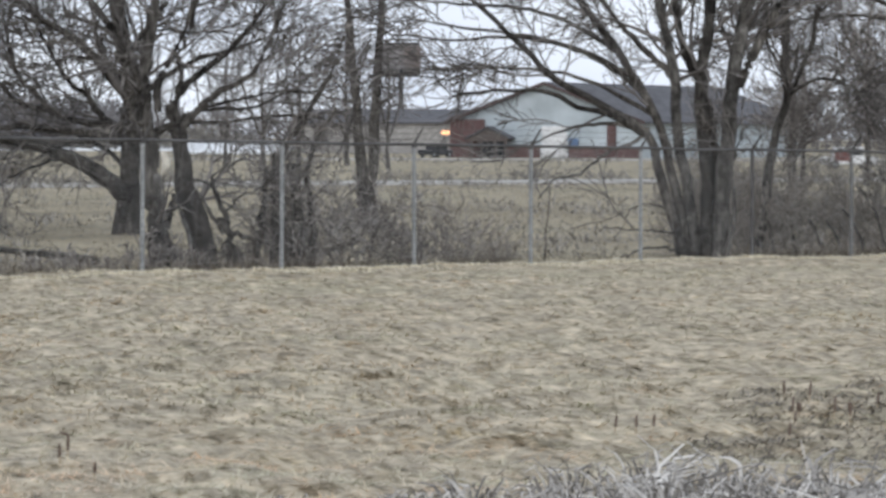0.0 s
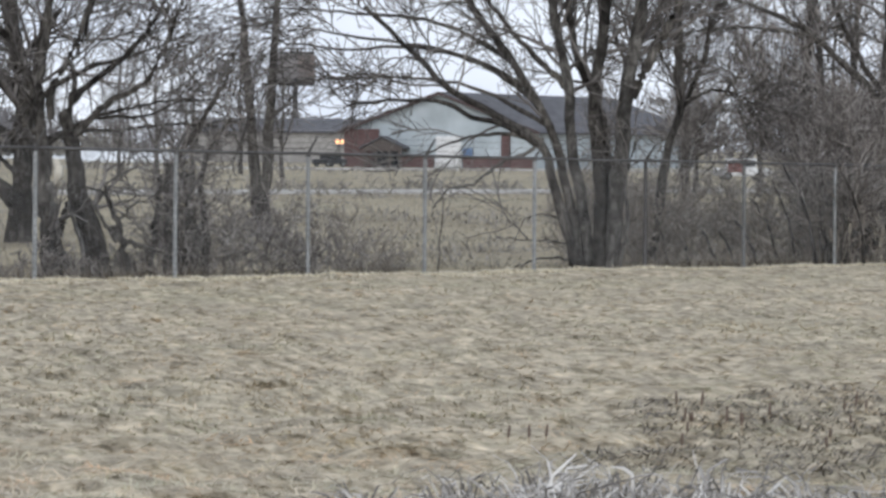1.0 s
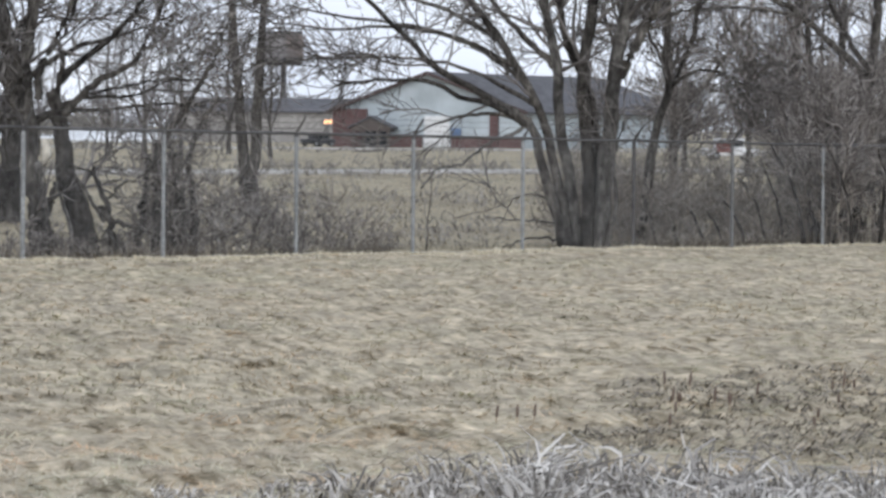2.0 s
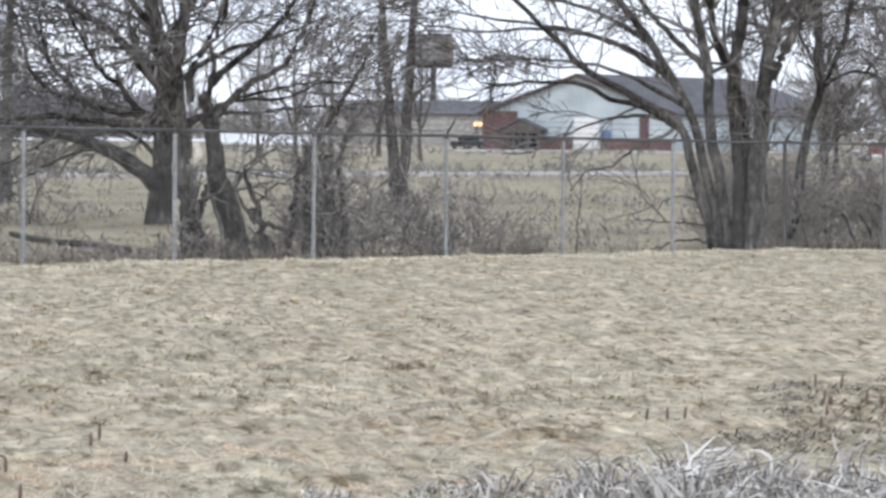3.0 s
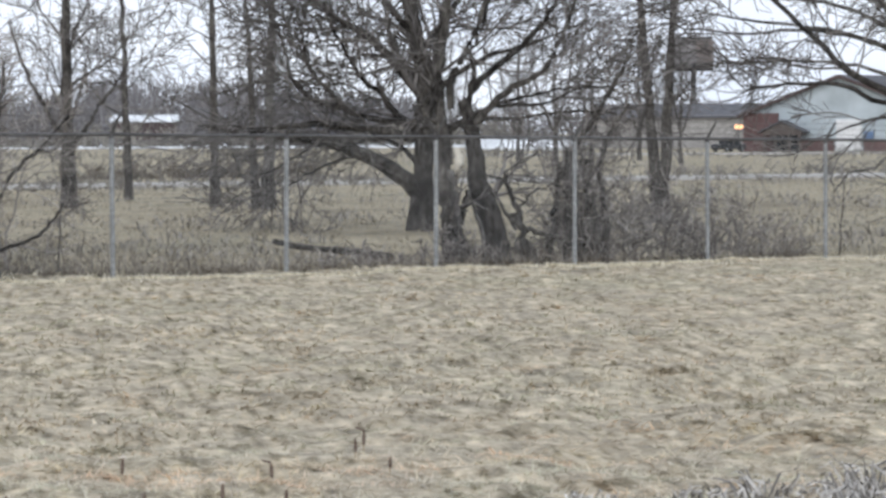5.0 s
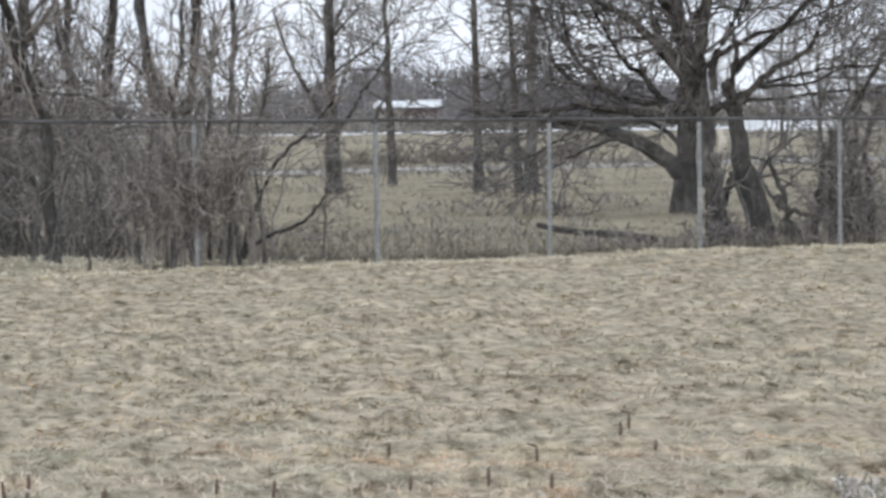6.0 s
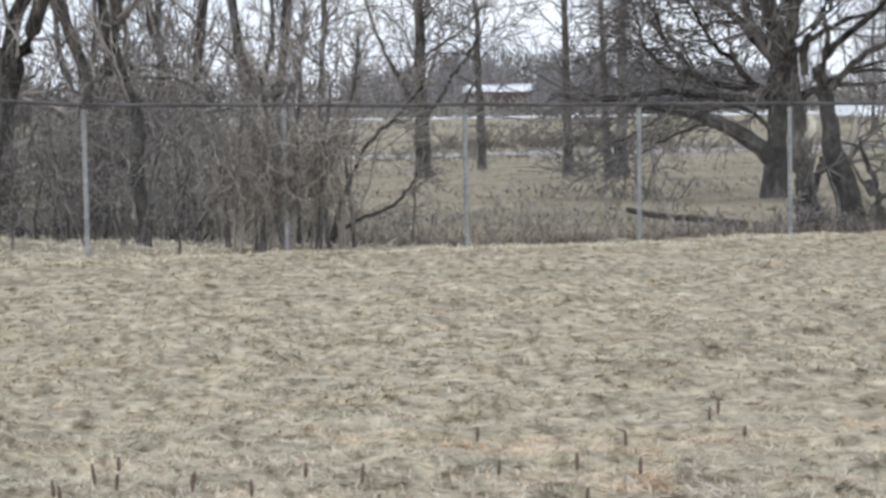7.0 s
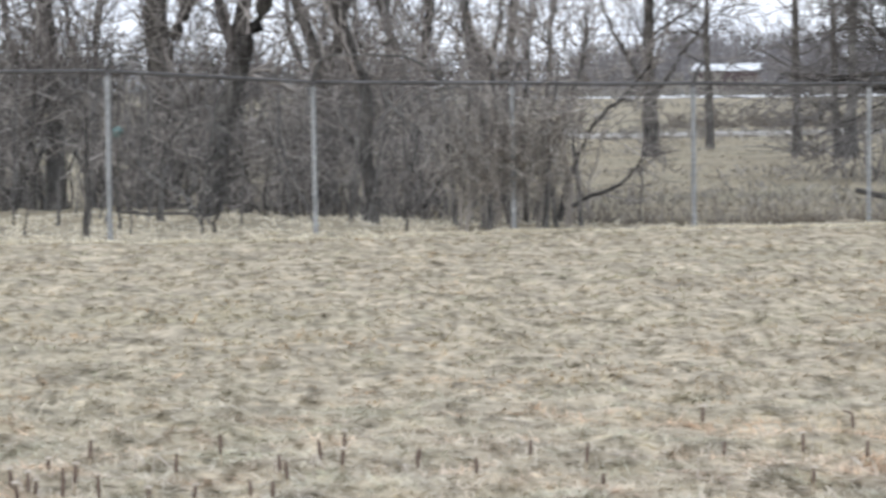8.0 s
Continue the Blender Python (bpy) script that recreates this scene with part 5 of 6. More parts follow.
def vine_snag():
    """A dead, vine-wrapped trunk at the fence with one long slanting limb."""
    x, y = on_ring(4.75, 52.2)
    limbs = [([(0.1, 0, 0), (0.12, 0, 0.9), (0.05, 0, 1.7), (0.1, 0, 2.2)], 0.12, 0.07),
             ([(0.1, 0, 2.05), (0.21, 0, 2.29), (0.54, 0, 2.75), (0.77, 0, 3.15), (1.10, 0, 3.74), (1.4, 0, 4.6)], 0.05, 0.025, 0.5),
             ([(0.75, 0.1, 0), (0.71, 0.1, 1.03), (0.67, 0.1, 2.15), (0.87, 0.1, 2.55), (1.14, 0.1, 3.02)], 0.07, 0.03, 0.7),
             ([(-0.28, 0.1, 0), (-0.25, 0.1, 0.4), (-0.15, 0.1, 1.16), (-0.06, 0.1, 1.95)], 0.08, 0.04, 0.9),
             ([(0.50, -0.1, -0.05), (0.47, -0.1, 1.16), (0.44, -0.1, 2.02)], 0.17, 0.09, 1.0),
             ([(0.28, -0.1, 0), (0.3, -0.1, 0.8), (0.22, -0.1, 1.6), (0.35, -0.1, 2.2)], 0.06, 0.03, 1.0)]
    tree("vine_snag", (x, y, gz(x, y)), limbs, "dead trunk wrapped in bare vines beside a fence post", np.random.default_rng(27),
         orders=(dict(n=28, length=0.8, angle=(15, 80), start=0.02, up=-0.1, k=6, thick=0.2, wander=0.3, tip_r=0.007, tip=0.5),
                 dict(n=6, length=0.5, angle=(20, 80), start=0.1, up=0.0, k=4, thick=0.7, wander=0.3, tip_r=0.006, tip=0.6)), twig_mat=MAT_BRUSH)


vine_snag()


def thicket_tree(az, d, limbs, seed, label, n=(9, 5, 3), mat=None):
    a = radians(az)
    x, y = -math.sin(a) * d, math.cos(a) * d
    return tree("thicket_tree", (x, y, gz(x, y)), limbs, label, np.random.default_rng(seed), mat=mat or MAT_BARK, twig_mat=MAT_BRUSH, wobble=0.03, group="thicket trees",
                orders=twigs(n[0], 2.0, n[1], 0.95, n[2], 0.45, up=0.25, angle=(20, 50), start=0.2))


thicket_tree(22.5, 48, [([(-0.2, 0, -0.1), (0.03, 0, 0.78), (0.21, 0, 1.87), (0.55, 0, 2.71), (0.82, 0, 3.31), (1.6, 0, 5.6)], 0.18, 0.09)], 89, "dark leaning bare tree inside the thicket", (6, 5, 3), MAT_BARK_DARK)
thicket_tree(19.55, 47, [([(0, 0, -0.1), (0.02, 0, 0.5), (-0.06, 0, 1.0), (-0.02, 0, 1.9), (-0.5, 0, 3.4), (-0.9, 0, 5.5)], 0.12, 0.05)], 90, "dark crooked bare tree inside the thicket", (6, 5, 3), MAT_BARK_DARK)
thicket_tree(23.6, 56, [([(0, 0, 0), (0.1, 0, 2), (0.0, 0, 4.2), (0.2, 0, 8.5)], 0.25, 0.12), ([(0.1, 0, 2.5), (0.7, 0, 4.0), (1.4, 0, 6.5)], 0.14, 0.06)], 91, "thick-trunked bare tree in the thicket")
thicket_tree(22.0, 57, [([(0, 0, 0), (-0.1, 0, 2), (0.1, 0, 4), (0.9, 0, 6), (1.4, 0, 8)], 0.2, 0.08), ([(0, 0, 2.8), (-0.5, 0, 4.4), (-0.8, 0, 7.5)], 0.13, 0.06)], 92, "forked bare tree in the thicket")
thicket_tree(20.4, 55, [([(0, 0, 0), (0.1, 0, 2), (-0.5, 0, 4), (-1.1, 0, 7)], 0.15, 0.06), ([(0.05, 0, 2.2), (0.4, 0, 4), (0.6, 0, 7)], 0.14, 0.06)], 93, "bare tree with a narrow fork in the thicket")
thicket_tree(18.7, 58, [([(0, 0, 0), (0.1, 0, 2), (0.4, 0, 4.4), (0.8, 0, 7.5)], 0.14, 0.05), ([(0.1, 0, 1.8), (-0.6, 0, 4), (-0.8, 0, 7.0)], 0.11, 0.05)], 94, "slender bare tree in the thicket")
thicket_tree(25.5, 57, [([(0, 0, 0), (0, 0, 2), (-0.2, 0, 4.4), (-0.3, 0, 8)], 0.18, 0.08)], 95, "straight bare tree in the thicket", (4, 4, 2))
thicket_tree(17.0, 60, [([(0, 0, 0), (0, 0, 2), (0.3, 0, 4.4), (0.3, 0, 8)], 0.12, 0.05), ([(0, 0, 1.5), (-0.7, 0, 4), (-0.9, 0, 7.5)], 0.1, 0.04)], 96, "slender forked bare tree in the thicket")
thicket_tree(27.4, 58, [([(0, 0, 0), (0, 0, 2), (0.2, 0, 4.4), (0.6, 0, 8)], 0.18, 0.08)], 97, "bare tree deep in the thicket", (4, 4, 2))
for n, (az, d) in enumerate(((16.2, 63), (17.6, 60), (19.3, 57), (20.9, 63), (24.8, 60), (26.3, 60))):
    k = 0.5 * (-1) ** n
    x, y = on_ring(az, d)
    tree("ash_sapling", (x, y, gz(x, y)), [([(0, 0, 0), (0.1, 0, 2.2), (k * 0.4, 0, 4.6), (k, 0, 8.5)], 0.085, 0.04), ([(0.1, 0, 1.6), (-k, 0.1, 3.4), (-k * 1.5, 0.1, 7.5)], 0.06, 0.03)],
         "slender pale-barked bare tree in the thicket", np.random.default_rng(150 + n), mat=MAT_BARK_PALE, twig_mat=MAT_BRUSH, group="pale thicket trees", wobble=0.05,
         orders=twigs(11, 2.0, 5, 1.0, 3, 0.5, up=0.3, angle=(20, 55), start=0.22))
DENSE = (16, 7, 4)
thicket_tree(-8.0, 76, [([(0, 0, 0), (0, 0, 2), (-0.3, 0, 4.4), (-0.6, 0, 8)], 0.13, 0.06), ([(0, 0, 2), (0.7, 0, 3.4), (1.7, 0, 4.6), (2.4, 0, 7)], 0.10, 0.04)], 98, "spreading bare tree behind the grey brush", DENSE)
thicket_tree(-9.6, 80, [([(0, 0, 0), (0, 0, 2), (0.2, 0, 4.4), (0.4, 0, 9)], 0.2, 0.08)], 99, "straight bare tree behind the brush", DENSE)
thicket_tree(-8.2, 86, [([(0, 0, 0), (0, 0, 2), (0.2, 0, 4.4), (0.4, 0, 9)], 0.16, 0.07), ([(0, 0, 1.5), (1.0, 0, 3.6), (1.7, 0, 5.8), (2.4, 0, 8)], 0.12, 0.05)], 100, "dense bare tree behind the grey brush", DENSE)

thicket_tree(-5.2, 92, [([(0, 0, 0), (0, 0, 3), (-0.2, 0, 5.5), (-0.4, 0, 9)], 0.15, 0.07), ([(0, 0, 3), (1.2, 0, 4.4), (2.4, 0, 6.4)], 0.1, 0.04)], 101, "slim bare tree well behind the brush", DENSE)
thicket_tree(-7.4, 94, [([(0, 0, 0), (0, 0, 3), (0.2, 0, 5.5), (0.2, 0, 9)], 0.15, 0.07), ([(0, 0, 3), (-1.2, 0, 4.4), (-2.2, 0, 6.4)], 0.1, 0.04)], 102, "forked bare tree well behind the brush", DENSE)


def make_backdrop_trees():
    """Bare trees scattered further out, whose twigs veil the sky."""
    rng = np.random.default_rng(44)
    kinds = []
    for n, (h, r) in enumerate(((11.0, 0.2), (9.5, 0.16))):
        x, y = on_ring(4.9 + n * 2.0, 235)
        pts = [(0, 0, 0), (0.1, 0, h * 0.3), (-0.1, 0, h * 0.6), (0.2, 0, h)]
        fork = [(0.05, 0, h * 0.25), (0.9, 0.2, h * 0.5), (1.5, 0.3, h * 0.9)]
        fork2 = [(0.05, 0, h * 0.2), (-1.1, -0.2, h * 0.45), (-2.0, -0.3, h * 0.8)]
        kinds.append(tree("outer_tree", (x, y, -0.6), [(pts, r, 0.05), (fork, r * 0.6, 0.04), (fork2, r * 0.6, 0.04)], "bare grey tree standing far out in the field", rng,
                          group="outer trees", wobble=0.05, twig_mat=MAT_HAZED_WOODS,
                          orders=(dict(n=12, length=3.4, angle=(35, 70), start=0.2, up=0.2, k=5, thick=0.5, wander=0.14, tip_r=0.012, tip=0.25),
                                  dict(n=8, length=1.6, angle=(30, 70), start=0.15, up=0.15, k=3, thick=0.6, wander=0.16, tip_r=0.010, tip=0.4),
                                  dict(n=3, length=0.9, angle=(30, 70), start=0.1, up=0.1, k=2, thick=0.7, wander=0.16, tip_r=0.009, tip=0.6))))
    for az, d, which, size in ((2.5, 230, 1, 1.0), (4.2, 220, 0, 0.9), (5.6, 240, 1, 1.1), (3.3, 260, 0, 1.0), (-5.4, 170, 0, 0.8), (-6.6, 160, 1, 1.0),
                               (-8.0, 170, 0, 1.0), (-9.4, 160, 1, 1.0), (-3.6, 290, 1, 1.0)):
        x, y = on_ring(az, d)
        copy_thing(kinds[which], pose(x, y, -0.6, 0, 0, float(rng.uniform(0, 360))) @ Matrix.Diagonal((size, size, size, 1)))


make_backdrop_trees()


def make_weeds():
    """Dark dead weeds and leaf litter along the back of the fence."""
    rng = np.random.default_rng(19)
    n = 6000
    w = rng.uniform(8, 40, n)
    nn = rng.gamma(1.5, 1.6, n) + 0.25
    X = FENCE_0[0] + w * FENCE_U[0] + nn * FENCE_N[0]
    Y = FENCE_0[1] + w * FENCE_U[1] + nn * FENCE_N[1]
    thin = lattice(w / 2.2, nn / 2.2, 12) + np.where((w > 25) & (w < 31), -0.35, 0.0)
    nn = np.where((w < 24) & (rng.random(n) < 0.45), rng.uniform(3, 26, n), nn)
    X = FENCE_0[0] + w * FENCE_U[0] + nn * FENCE_N[0]
    Y = FENCE_0[1] + w * FENCE_U[1] + nn * FENCE_N[1]
    X, Y = X[thin > 0.35], Y[thin > 0.35]
    V, q, t = blades(X, Y, rng.uniform(0.15, 0.55, len(X)), 0.013, 55, rng, 5, 0.12, 2.0)
    tagged(held("dead_weeds", np_mesh("dead_weeds", V, q, t), MAT_WEED), "dark dead weeds and litter behind the fence", "weeds", kind="stuff")


make_weeds()


def make_hedgerow(name, a, b, width, height, count, seed, label, r=0.02):
    """A low band of brambles along a line on the field."""
    rng = np.random.default_rng(seed)
    t, s = rng.random(count), rng.normal(0, 1, count)
    u = (np.array(b) - a) / np.linalg.norm(np.array(b) - a)
    X = a[0] + (b[0] - a[0]) * t - u[1] * s * width
    Y = a[1] + (b[1] - a[1]) * t + u[0] * s * width
    tall = height * np.clip(lattice(t * 37, t * 0, seed) * 1.8 - 0.35, 0.05, 1.3) * rng.uniform(0.6, 1.1, count)
    k = 4
    th = rng.uniform(0, 2 * np.pi, count)
    f = np.linspace(0, 1, k)
    P = np.stack([X[:, None] + np.cos(th)[:, None] * tall[:, None] * 0.7 * f ** 1.5, Y[:, None] + np.sin(th)[:, None] * tall[:, None] * 0.7 * f ** 1.5,
                  -0.6 + tall[:, None] * f], -1)
    R = np.full((count, k), r)
    pieces = [tubes(P, R, 3)]
    P, R = spawn(P, R, 4, height * 0.5, rng, angle=(30, 80), k=3, tip_r=r * 0.8, thick=0.9)
    pieces.append(tubes(P, R, 3))
    v, q = joined(pieces)
    tagged(held(name, np_mesh(name, v, q), MAT_RANK if r > 0.03 else MAT_WEED), label, "hedge", kind="stuff")


make_hedgerow("bramble_row", (-60.0, 126.0), (20.0, 182.0), 3.0, 0.6, 900, 71, "low brown brambles along the far road edge", 0.035)
make_hedgerow("far_hedge", (-150.0, 330.0), (10.0, 300.0), 12.0, 0.75, 700, 72, "low brown hedge across the far field", 0.05)
make_hedgerow("field_brush", (-160.0, 560.0), (-50.0, 572.0), 4.0, 5.0, 700, 74, "brown brush across the far field before the shed", 0.13)
make_hedgerow("verge_weeds", (-62.0, 116.0), (-14.0, 150.0), 1.2, 0.55, 420, 75, "brown weeds over the near road verge", 0.032)
make_hedgerow("roadside_brush", (-41.5, 162.0), (-28.0, 170.0), 1.0, 1.0, 420, 76, "low dark brush clumps beside the far road", 0.029)
make_hedgerow("ditch_weeds", (-50.0, 120.0), (30.0, 176.0), 1.4, 0.3, 500, 73, "dark weeds in the near road ditch")


# ---- fallen limb ----
def fallen_limb():
    rng = np.random.default_rng(3)
    top = thing("fallen_limb", (-9.6, 60.6, gz(-9.6, 60.6) + 0.04), "dark fallen tree limb lying on the field grass", "log")
    pts = [(-1.6, 1.2, 0.33), (-1.0, 0.8, 0.24), (0.2, -0.2, 0.17), (1.2, -1.2, 0.09)]
    line = curve(pts, 12, rng, 0.012)
    v, q = tubes(line[None], np.linspace(0.06, 0.085, 12)[None], 8)
    held("limb", np_mesh("limb", v, q, smooth=True), MAT_BARK_DARK, top)
    P, R = spawn(line[None], np.linspace(0.05, 0.07, 12)[None], 9, 0.7, rng, start=0.0, angle=(30, 80), tip_r=0.005)
    for p, r in zip(P, R):
        v, q = tubes(p[None], r[None] * 0.5, 4)
        held("side_twig", np_mesh("side_twig", v, q), MAT_TWIG, top)


fallen_limb()


def fallen_pole():
    """A thin dead branch lying along the thicket's edge."""
    rng = np.random.default_rng(8)
    x, y = on_ring(23.7, 47.5)
    top = thing("fallen_branch", (x, y, gz(x, y) + 0.06), "thin dark dead branch lying under the thicket edge", "branch")
    line = curve([(-0.65, 0.1, 0.10), (0.0, 0.0, 0.05), (0.55, -0.05, 0.07), (0.95, 0.0, 0.01)], 12, rng, 0.01)
    v, q = tubes(line[None], np.linspace(0.035, 0.022, 12)[None], 7)
    held("branch", np_mesh("branch", v, q, smooth=True), MAT_BARK, top)
    for n in range(3):
        at = line[3 + 3 * n]
        v, q = tubes(curve([at, at + (0.12, 0.05, 0.12), at + (0.3, 0.05, 0.2 - 0.05 * n)], 6, rng, 0.006)[None], np.linspace(0.012, 0.005, 6)[None], 5)
        held("side_twig", np_mesh("side_twig", v, q, smooth=True), MAT_BARK, top)


fallen_pole()


# ---- cattails and reeds in the foreground ----
def make_reeds():
    rng = np.random.default_rng(51)
    n = 5600
    az = np.radians(rng.uniform(-11, 4.6, n))
    d = rng.uniform(11.8, 15.4, n)
    deg = np.degrees(az)
    limit = 0.06 + 0.21 * (1 - step(-5.0, 3.4, deg)) + 0.14 * (lattice(deg * 1.2 + 40, d * 0.8, 6) - 0.5)
    x, y = -np.sin(az) * d, np.cos(az) * d
    h = limit * rng.uniform(0.5, 1.1, n)
    z = ground_z(x, y) - 0.03
    th = rng.uniform(0, 2 * np.pi, n)
    way = np.stack([np.cos(th), np.sin(th), np.zeros(n)], -1)
    # leaves rise, snap over at a fold and hang or stick out
    s = np.linspace(0, 1, 7)
    fold = rng.uniform(0.35, 0.85, n)[:, None]
    out1, out2 = (h * rng.uniform(0.1, 0.9, n))[:, None], (h * rng.uniform(0.3, 1.15, n))[:, None]
    drop = rng.uniform(-0.7, 1.0, n)[:, None]
    past = np.clip(s - fold, 0, None)
    reach = out1 * np.minimum(s, fold) / fold + out2 * past
    rise = np.minimum(s, fold) / fold - drop * past
    turn = way + 0.5 * np.cross(way, [0, 0, 1.0]) * rng.normal(0, 1, (n, 1))
    P = np.stack([x, y, z], -1)[:, None] + np.where((s > fold)[..., None], turn[:, None], way[:, None]) * reach[..., None]
    P[..., 2] += h[:, None] * rise
    side = unit(np.cross(way, [0, 0, 1.0]) + rng.normal(0, 0.6, way.shape))
    wd = (0.0135 * rng.uniform(0.4, 1.2, n))[:, None] * (1 - 0.7 * s)
    V = np.stack([P - side[:, None] * wd[..., None], P + side[:, None] * wd[..., None]], 2)
    i = np.arange(n)[:, None, None] * 14
    j = np.arange(6)[None, :, None] * 2
    Q = (i + j + np.array([0, 1, 3, 2])).reshape(-1, 4)
    ob = held("reed_bed", np_mesh("reed_bed", V, Q), MAT_REED)
    tagged(ob, "bleached tangled cattail leaves at the lawn edge", "reeds", kind="stuff")


make_reeds()


def make_dark_patch():
    """A darker, ranker patch of dead stalks on the lawn."""
    rng = np.random.default_rng(53)
    X, Y = polar_places(1500, -10.2, -3.0, 17.8, 24.5, rng)
    keep = lattice(X / 1.1, Y / 2.0, 14) > 0.45
    V, q, t = blades(X[keep], Y[keep], rng.uniform(0.06, 0.14, keep.sum()), 0.014, 30, rng, 5, 0.07, 0.7, swath=LIE)
    tagged(held("dead_stalks", np_mesh("dead_stalks", V, q, t), MAT_STUBBLE), "darker patch of dead stalks in the lawn", "weeds", kind="stuff")


make_dark_patch()


def cattail(at, height, head, lean, fluffy, broken):
    top = thing("cattail", at, "broken brown cattail stalk with a bleached top" if fluffy else "short dry brown cattail stalk standing in the grass", "cattail", "cattail stalks")
    tip = Vector((lean[0] * height, lean[1] * height, height))
    part("stem", rod(bmesh.new(), (0, 0, -0.03), tip * 0.5, 0.008, 0.006, 6), MAT_STEM, top)
    line = np.array([list(tip * (0.35 + 0.65 * u)) for u in np.linspace(0, 1, 9)])
    rad = head * (0.5 + 0.5 * np.sin(np.pi * np.clip(np.linspace(0.08, 1.02, 9), 0, 1)))
    v, q = tubes(line[None], rad[None], 7)
    held("seed_head", np_mesh("seed_head", v, q, smooth=True), MAT_STALK, top)
    if fluffy:
        bm = bmesh.new()
        bmesh.ops.create_icosphere(bm, subdivisions=2, radius=head * 1.35, matrix=Matrix.Translation(tip) @ Matrix.Diagonal((1.2, 1, 0.6, 1)))
        for v in bm.verts:
            v.co += Vector(noise.noise_vector(v.co * 90)) * head * 0.4
        part("fluff", bm, MAT_FLUFF, top, "burst pale fluff")
    if broken:
        part("bent_tip", rod(bmesh.new(), tip, tip + Vector((-0.05, 0, 0.015)), head * 0.7, head * 0.4, 6), MAT_STALK, top)


def make_cattails():
    rng = random.Random(77)
    # degrees, distance, height, burst top, bent tip
    marked = [(26.44, 14.15, 0.125, 1, 0), (26.14, 14.02, 0.13, 1, 0), (25.26, 14.48, 0.133, 1, 0), (25.46, 14.19, 0.14, 0, 0),
              (23.33, 14.92, 0.13, 0, 0), (22.47, 15.39, 0.139, 0, 0), (21.89, 14.11, 0.096, 0, 0), (21.32, 14.93, 0.117, 0, 0),
              (20.51, 15.13, 0.14, 0, 0), (21.17, 14.59, 0.126, 0, 0), (15.46, 14.97, 0.138, 0, 0), (16.53, 15.22, 0.1, 0, 0),
              (18.67, 14.71, 0.117, 0, 0), (17.55, 14.46, 0.107, 0, 0), (20.09, 15.46, 0.121, 1, 0), (13.22, 16.7, 0.122, 1, 0),
              (12.82, 15.28, 0.096, 0, 0), (10.35, 16.14, 0.105, 0, 1), (11.14, 14.39, 0.108, 1, 0), (24.8, 13.95, 0.139, 0, 0)]
    marked += [(rng.uniform(-8.8, -4.4), rng.uniform(19.2, 22.4), rng.uniform(0.08, 0.15), 0, 0) for _ in range(17)]
    marked += [(rng.uniform(-2.8, -1.8), 19.6, 0.11, 0, 0) for _ in range(3)]
    marked += [(8.6, 17.75, 0.12, 0, 1), (8.75, 17.4, 0.10, 0, 0), (8.1, 16.8, 0.08, 0, 0), (10.1, 15.1, 0.11, 0, 0), (11.3, 15.1, 0.13, 1, 0)]
    marked += [(rng.uniform(14, 27), rng.uniform(13.9, 15.4), rng.uniform(0.07, 0.13), int(rng.random() < 0.5), 0) for _ in range(11)]
    for az, d, h, fluffy, broken in marked:
        d = d * 0.965 if az > 8 else d
        a = radians(az)
        x, y = -math.sin(a) * d, math.cos(a) * d
        cattail((x, y, float(ground_z(x, y))), h * 1.12, 0.0105, (rng.uniform(-0.12, 0.12), rng.uniform(-0.1, 0.1)), fluffy, broken)


make_cattails()


def bent_leaf(az, d, height, reach, turn, seed):
    """One pale dead cattail leaf, risen, snapped and hanging over."""
    rng = np.random.default_rng(seed)
    x, y = on_ring(az, d)
    k = 9
    u = np.linspace(0, 1, k)
    rise = np.where(u < 0.6, u / 0.6, 1 - (u - 0.6) * 1.3) * height - 0.03
    out = np.where(u < 0.6, u * 0.3, 0.18 + (u - 0.6) * 2.0) * reach
    line = np.stack([np.cos(turn) * out, np.sin(turn) * out, rise], -1) + rng.normal(0, 0.002, (k, 3))
    wide = 0.008 * (1 - 0.7 * u)
    side = np.stack([-np.sin(turn) * wide + wide * 0.6, np.cos(turn) * wide, wide * 0.3], -1)
    lift = np.array([0, 0, 0.0015])
    V = np.stack([line - side, line + side, line + side + lift, line - side + lift], 1)
    i = np.arange(k - 1)[:, None] * 4
    Q = np.concatenate([i + np.array([0, 1, 5, 4]), i + np.array([1, 2, 6, 5]), i + np.array([2, 3, 7, 6]), i + np.array([3, 0, 4, 7])])
    ob = held("cattail_leaf", np_mesh("cattail_leaf", V.reshape(-1, 3), Q), MAT_FLUFF)
    ob.location = (x, y, float(ground_z(x, y)))
    tagged(ob, "pale snapped cattail leaf standing in the grass", "leaf", "cattail leaves")


def make_leaves():
    rng = random.Random(15)
    for n, (az, d, h, reach, turn) in enumerate(((11.15, 14.75, 0.20, 0.05, 0.4), (9.9, 14.4, 0.11, 0.16, 3.3), (11.65, 14.3, 0.13, 0.10, 2.6), (20.7, 14.4, 0.15, 0.06, 0.2))):
        bent_leaf(az, d, h, reach, turn, 400 + n)
    for n in range(22):
        bent_leaf(rng.uniform(9, 27), rng.uniform(13.7, 14.9), rng.uniform(0.07, 0.15), rng.uniform(0.03, 0.12), rng.uniform(0, 6.28), 410 + n)


make_leaves()


